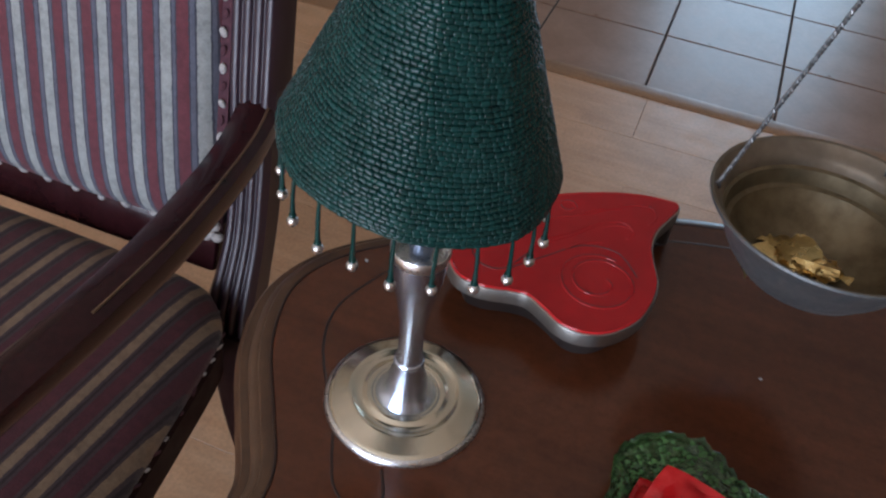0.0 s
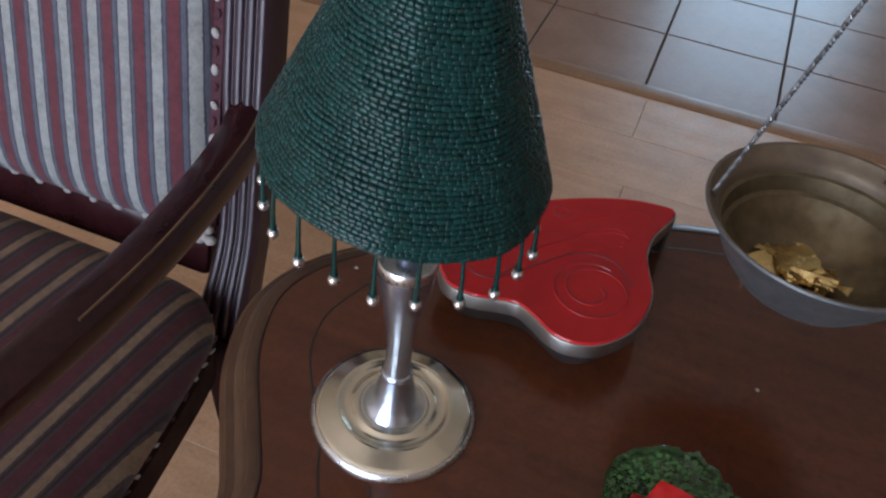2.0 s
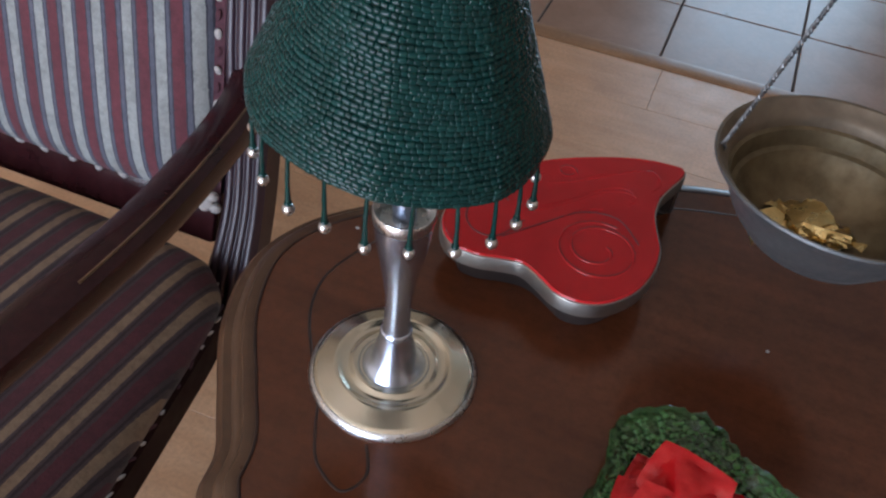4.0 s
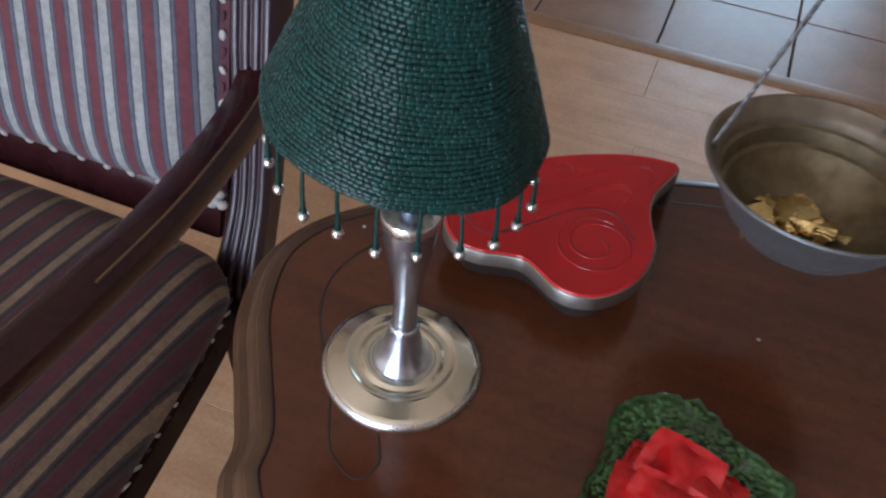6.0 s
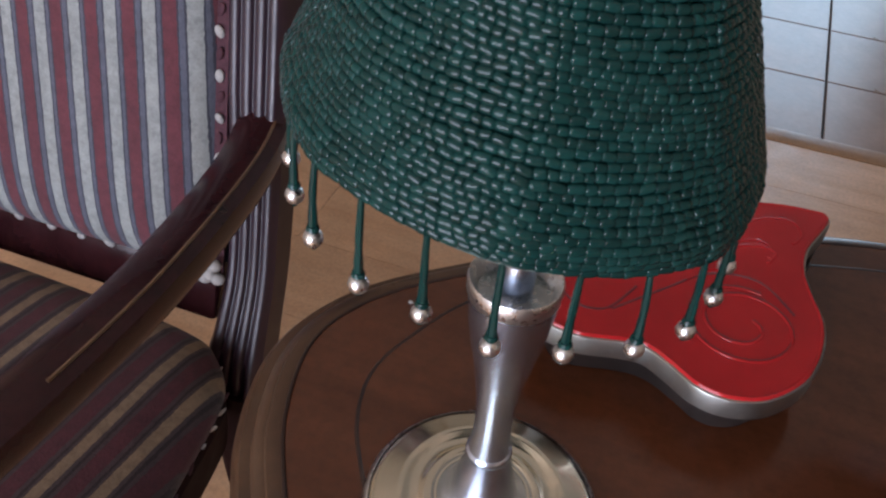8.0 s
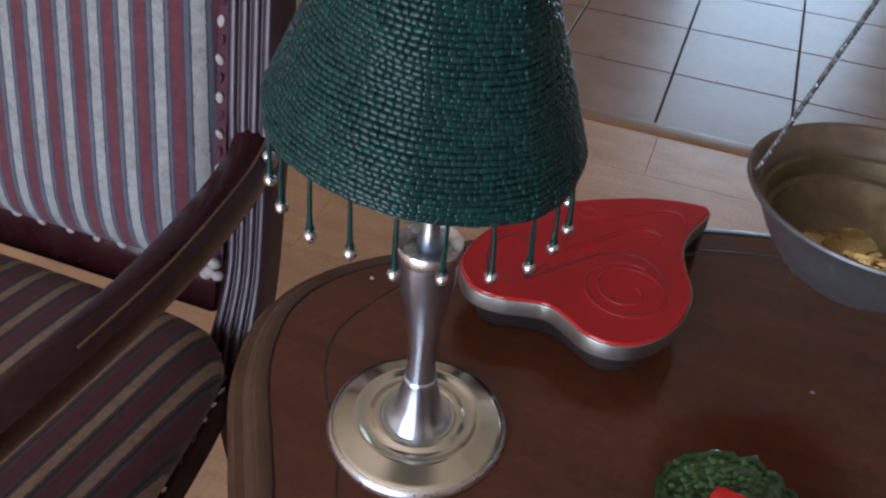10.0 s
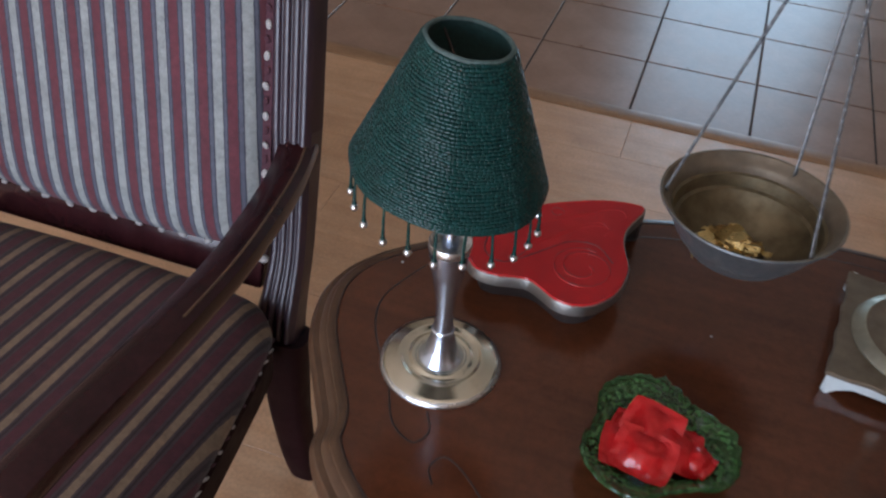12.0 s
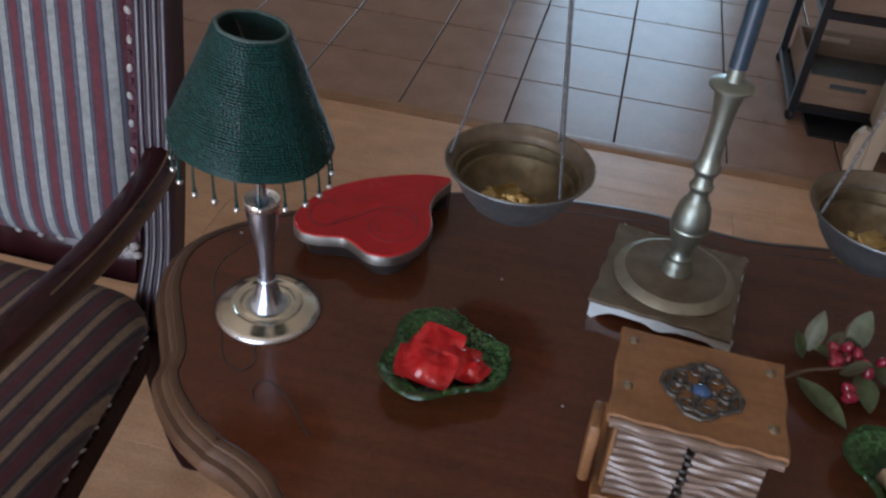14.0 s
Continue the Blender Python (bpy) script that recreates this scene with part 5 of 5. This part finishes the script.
        sec = [(-0.019, -0.020), (-0.024, -0.006), (-0.022, 0.006), (-0.011, 0.0125), (0.0, 0.0135), (0.010, 0.0125), (0.021, 0.005), (0.024, -0.008), (0.021, -0.021), (0.0, -0.025)]
        arm = part("arm", sweep(bmesh.new(), path, sec, scale=lambda q: 1.12 - 0.16 * math.sin(q * 3.0)), M_CHAIR, ch, "curved dark wooden armrest")
        # paler ridge along the outer top of the arm
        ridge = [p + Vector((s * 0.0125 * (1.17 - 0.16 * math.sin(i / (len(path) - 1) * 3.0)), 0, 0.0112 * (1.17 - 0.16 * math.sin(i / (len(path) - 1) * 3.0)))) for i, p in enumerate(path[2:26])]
        part("pale_ridge", sweep(bmesh.new(), ridge, circle(0.0014, 6)), M_GOLDLINE, arm, "pale ridge along the arm")
        path = catmull([A(0.006, 0.147, 0.600), A(0.010, 0.165, 0.54), A(0.026, 0.205, 0.46), A(0.046, 0.220, 0.40), A(0.048, 0.220, 0.345)], 6)
        part("arm_support", sweep(bmesh.new(), path, circle(0.018, 10), up=(1, 0, 0)), M_CHAIR, ch)
        path = catmull([A(0.060, 0.215, 0.33), A(0.066, 0.205, 0.22), A(0.062, 0.21, 0.10), A(0.060, 0.20, 0.0)], 6)
        part("front_leg", sweep(bmesh.new(), path, circle(0.022, 10), up=(1, 0, 0), scale=lambda q: 1.1 - 0.45 * q), M_CHAIR, ch)
    return ch


armchair()

# ---- shelf trolley with crates ----


def shelf_trolley():
    t = thing("shelf_trolley", pose(0.797, 2.505, 0), "black steel shelf trolley on castors holding wooden crates", "trolley")
    w, d, h = 0.44, 0.44, 1.05
    r = 0.0115
    for x in (0, w):
        for y in (0, d):
            part("post", sweep(bmesh.new(), [(x, y, 0.034), (x, y, h)], [(-r, -r), (r, -r), (r, r), (-r, r)], up=(0, 1, 0)), M_BLACK, t, "", False)
            wheel = [(0, -0.008), (0.015, -0.008), (0.0175, -0.005), (0.0175, 0.005), (0.015, 0.008), (0, 0.008)]
            part("castor", lathe(bmesh.new(), wheel, 18, None, Matrix.Translation((x, y, 0.0176)) @ pose(0, 0, 0, 0, 90, 25)), M_BLACK, t)
    for z in (0.046, 0.35, 0.68, 1.04):
        for a, c in (((0, 0), (w, 0)), ((0, d), (w, d)), ((0, 0), (0, d)), ((w, 0), (w, d))):
            q = 0.0105
            pa, pc = Vector((*a, z)), Vector((*c, z))
            u = (pc - pa).normalized() * 0.012
            part("rail", sweep(bmesh.new(), [pa + u, pc - u], [(-q, -q), (q, -q), (q, q), (-q, q)]), M_BLACK, t, "", False)
        part("tray", block(bmesh.new(), (w - 0.024, d - 0.024, 0.004), Matrix.Translation((w / 2, d / 2, z - 0.006))), M_BLACK, t, "", False)
    return t


shelf_trolley()


def wooden_crate(m):
    c = thing("wooden_crate", m, "pale wooden crate with hand holes, on the black trolley", "crate", "crates on the trolley")
    w, d, h, th = 0.40, 0.40, 0.095, 0.010
    part("bottom", block(bmesh.new(), (w - 2 * th, d - 2 * th, 0.006), Matrix.Translation((w / 2, d / 2, 0.003))), M_CRATE_IN, c, "grey lined crate bottom", False)
    for y in (th / 2, d - th / 2):
        bm = bmesh.new()
        hx, hc, z0, z1 = 0.055, 0.125, 0.058, 0.076
        block(bm, (w, th, z0), Matrix.Translation((w / 2, y, z0 / 2)))
        block(bm, (w, th, h - z1), Matrix.Translation((w / 2, y, (h + z1) / 2)))
        for s in (-1, 1):
            side_w = hc - hx if s < 0 else w - hc - hx
            block(bm, (side_w, th, z1 - z0), Matrix.Translation((side_w / 2 if s < 0 else w - side_w / 2, y, (z0 + z1) / 2)))
        part("end_board", bm, M_CRATE, c, "", False)
    for x in (th / 2, w - th / 2):
        part("side_board", block(bmesh.new(), (th, d - 2 * th, h), Matrix.Translation((x, d / 2, h / 2)), 0.001), M_CRATE, c, "", False)
    return c


crate = wooden_crate(pose(0.817, 2.520, 0.0570))
copy_thing(crate, pose(0.817, 2.520, 0.3610))
copy_thing(crate, pose(0.817, 2.520, 0.6910))
# a thin black sheet on the tiles stands in for the trolley's shadow
shadow_loop = [Vector((x, y, 0)) for x, y in ((0.85, 2.41), (1.40, 2.41), (1.40, 2.62), (0.84, 2.62))]
tagged(part("shadow_sheet", loft(bmesh.new(), [at_z(inset_loop(shadow_loop, d_), z) for d_, z in ((0, 0.0003), (0, 0.006), (0.006, 0.009))]), M_BLACK), "thin black sheet standing in for the shadow under the trolley", "mat")

# ---- cream cabinet with bracket feet ----


def cream_cabinet():
    c = thing("cream_cabinet", pose(0.955, 2.172, 0.0105), "cream painted wooden cabinet with scrolled bracket feet", "cabinet")
    w, d, h = 0.60, 0.22, 0.85
    part("body", block(bmesh.new(), (w - 0.08, d - 0.02, h - 0.10), Matrix.Translation((w / 2, d / 2 + 0.01, h / 2 + 0.04)), 0.004), M_CREAM, c)
    part("top", block(bmesh.new(), (w + 0.02, d + 0.03, 0.025), Matrix.Translation((w / 2, d / 2, h)), 0.006), M_CREAM, c)
    for x in (0.02, w - 0.02):
        part("corner_post", block(bmesh.new(), (0.038, 0.040, h - 0.02), Matrix.Translation((x, 0.02, h / 2 - 0.005)), 0.005), M_CREAM, c)
        pts = [(0.0, 0.0), (-0.030, 0.0), (-0.040, 0.030), (-0.046, 0.065), (-0.040, 0.085), (-0.042, 0.115), (-0.034, 0.140), (-0.018, 0.155), (0.0, 0.150)]
        s = 1 if x < 0.1 else -1
        loop = [Vector((s * px, 0, pz)) for px, pz in pts]
        rings = [[p + Vector((x - s * 0.0195, y, 0)) for p in loop] for y in (0.005, 0.035)]
        part("bracket_foot", loft(bmesh.new(), rings), M_CREAM, c, "scrolled bracket foot", False)
    return c


cream_cabinet()

# ---- floor: laminate planks, a threshold, then tiles ----
tagged(part("subfloor", block(bmesh.new(), (X1 - X0, Y1 - Y0, 0.06), Matrix.Translation(((X0 + X1) / 2, (Y0 + Y1) / 2, -0.0335))), M_GROUT, None, "", False), "dark mortar bed under the floor", "floor", "", "structure")
floor_wood = thing("floor", pose(0, 0, 0), "orange-beige laminate floor of long planks", "floor", "", "structure")
PLANK_W, PLANK_L = 0.192, 1.28
bm = block(bmesh.new(), (PLANK_L - 0.0006, PLANK_W - 0.0006, 0.008), Matrix.Translation((0, 0, -0.004)), 0.0007, 1)
plank = part("plank", bm, M_PLANK, floor_wood, "", False)
plank_data = plank.data
rows = int((STRIP_Y - 0.03 - Y0) / PLANK_W) + 1
first = True
for r in range(rows):
    y = STRIP_Y - 0.03 - PLANK_W * (r + 0.5)
    x = X0 - (0.37 * r * 1.7) % PLANK_L + PLANK_L / 2
    while x < X1 + PLANK_L / 2 - 0.02:
        if first:
            ob, first = plank, False
        else:
            ob = new("plank", plank_data)
            ob.parent = floor_wood
        xa, xb = max(x - PLANK_L / 2, X0), min(x + PLANK_L / 2, X1)
        ob.matrix_basis = Matrix.Translation(((xa + xb) / 2, y, 0)) @ Matrix.Diagonal((max(xb - xa, 0.02) / PLANK_L, 1, 1, 1))
        x += PLANK_L
bm = sweep(bmesh.new(), [(X0, STRIP_Y, 0), (X1, STRIP_Y, 0)], [(0.030, 0.0), (0.030, 0.0015), (0.022, 0.0040), (0.006, 0.0052), (-0.010, 0.0052), (-0.024, 0.0040), (-0.030, 0.0015), (-0.030, 0.0)])
tagged(part("trim", bm, M_STRIP, None), "pale wooden threshold strip between laminate and tiles", "threshold", "", "structure")
floor_tiles = thing("floor_tiled", pose(0, 0, 0), "brown glazed square floor tiles with dark joints", "floor", "", "structure")
TILE = 0.3300
tile_data = part("tile", block(bmesh.new(), (TILE - 0.0055, TILE - 0.0055, 0.008), Matrix.Translation((0, 0, -0.0040)), 0.0016, 1), M_TILE, floor_tiles, "", False)
mesh = tile_data.data
first = True
for iy in range(-1, 10):
    for ix in range(-8, 11):
        x, y = -0.058 + TILE * (ix + 0.5), 2.452 + TILE * (iy + 0.5)
        if x > X1 + 0.1 or y > Y1 or x < X0 - 0.1:
            continue
        if first:
            ob, first = tile_data, False
        else:
            ob = new("tile", mesh)
            ob.parent = floor_tiles
        ob.matrix_basis = Matrix.Translation((x, y, -0.0005 * ((ix * 7 + iy * 3) % 3)))
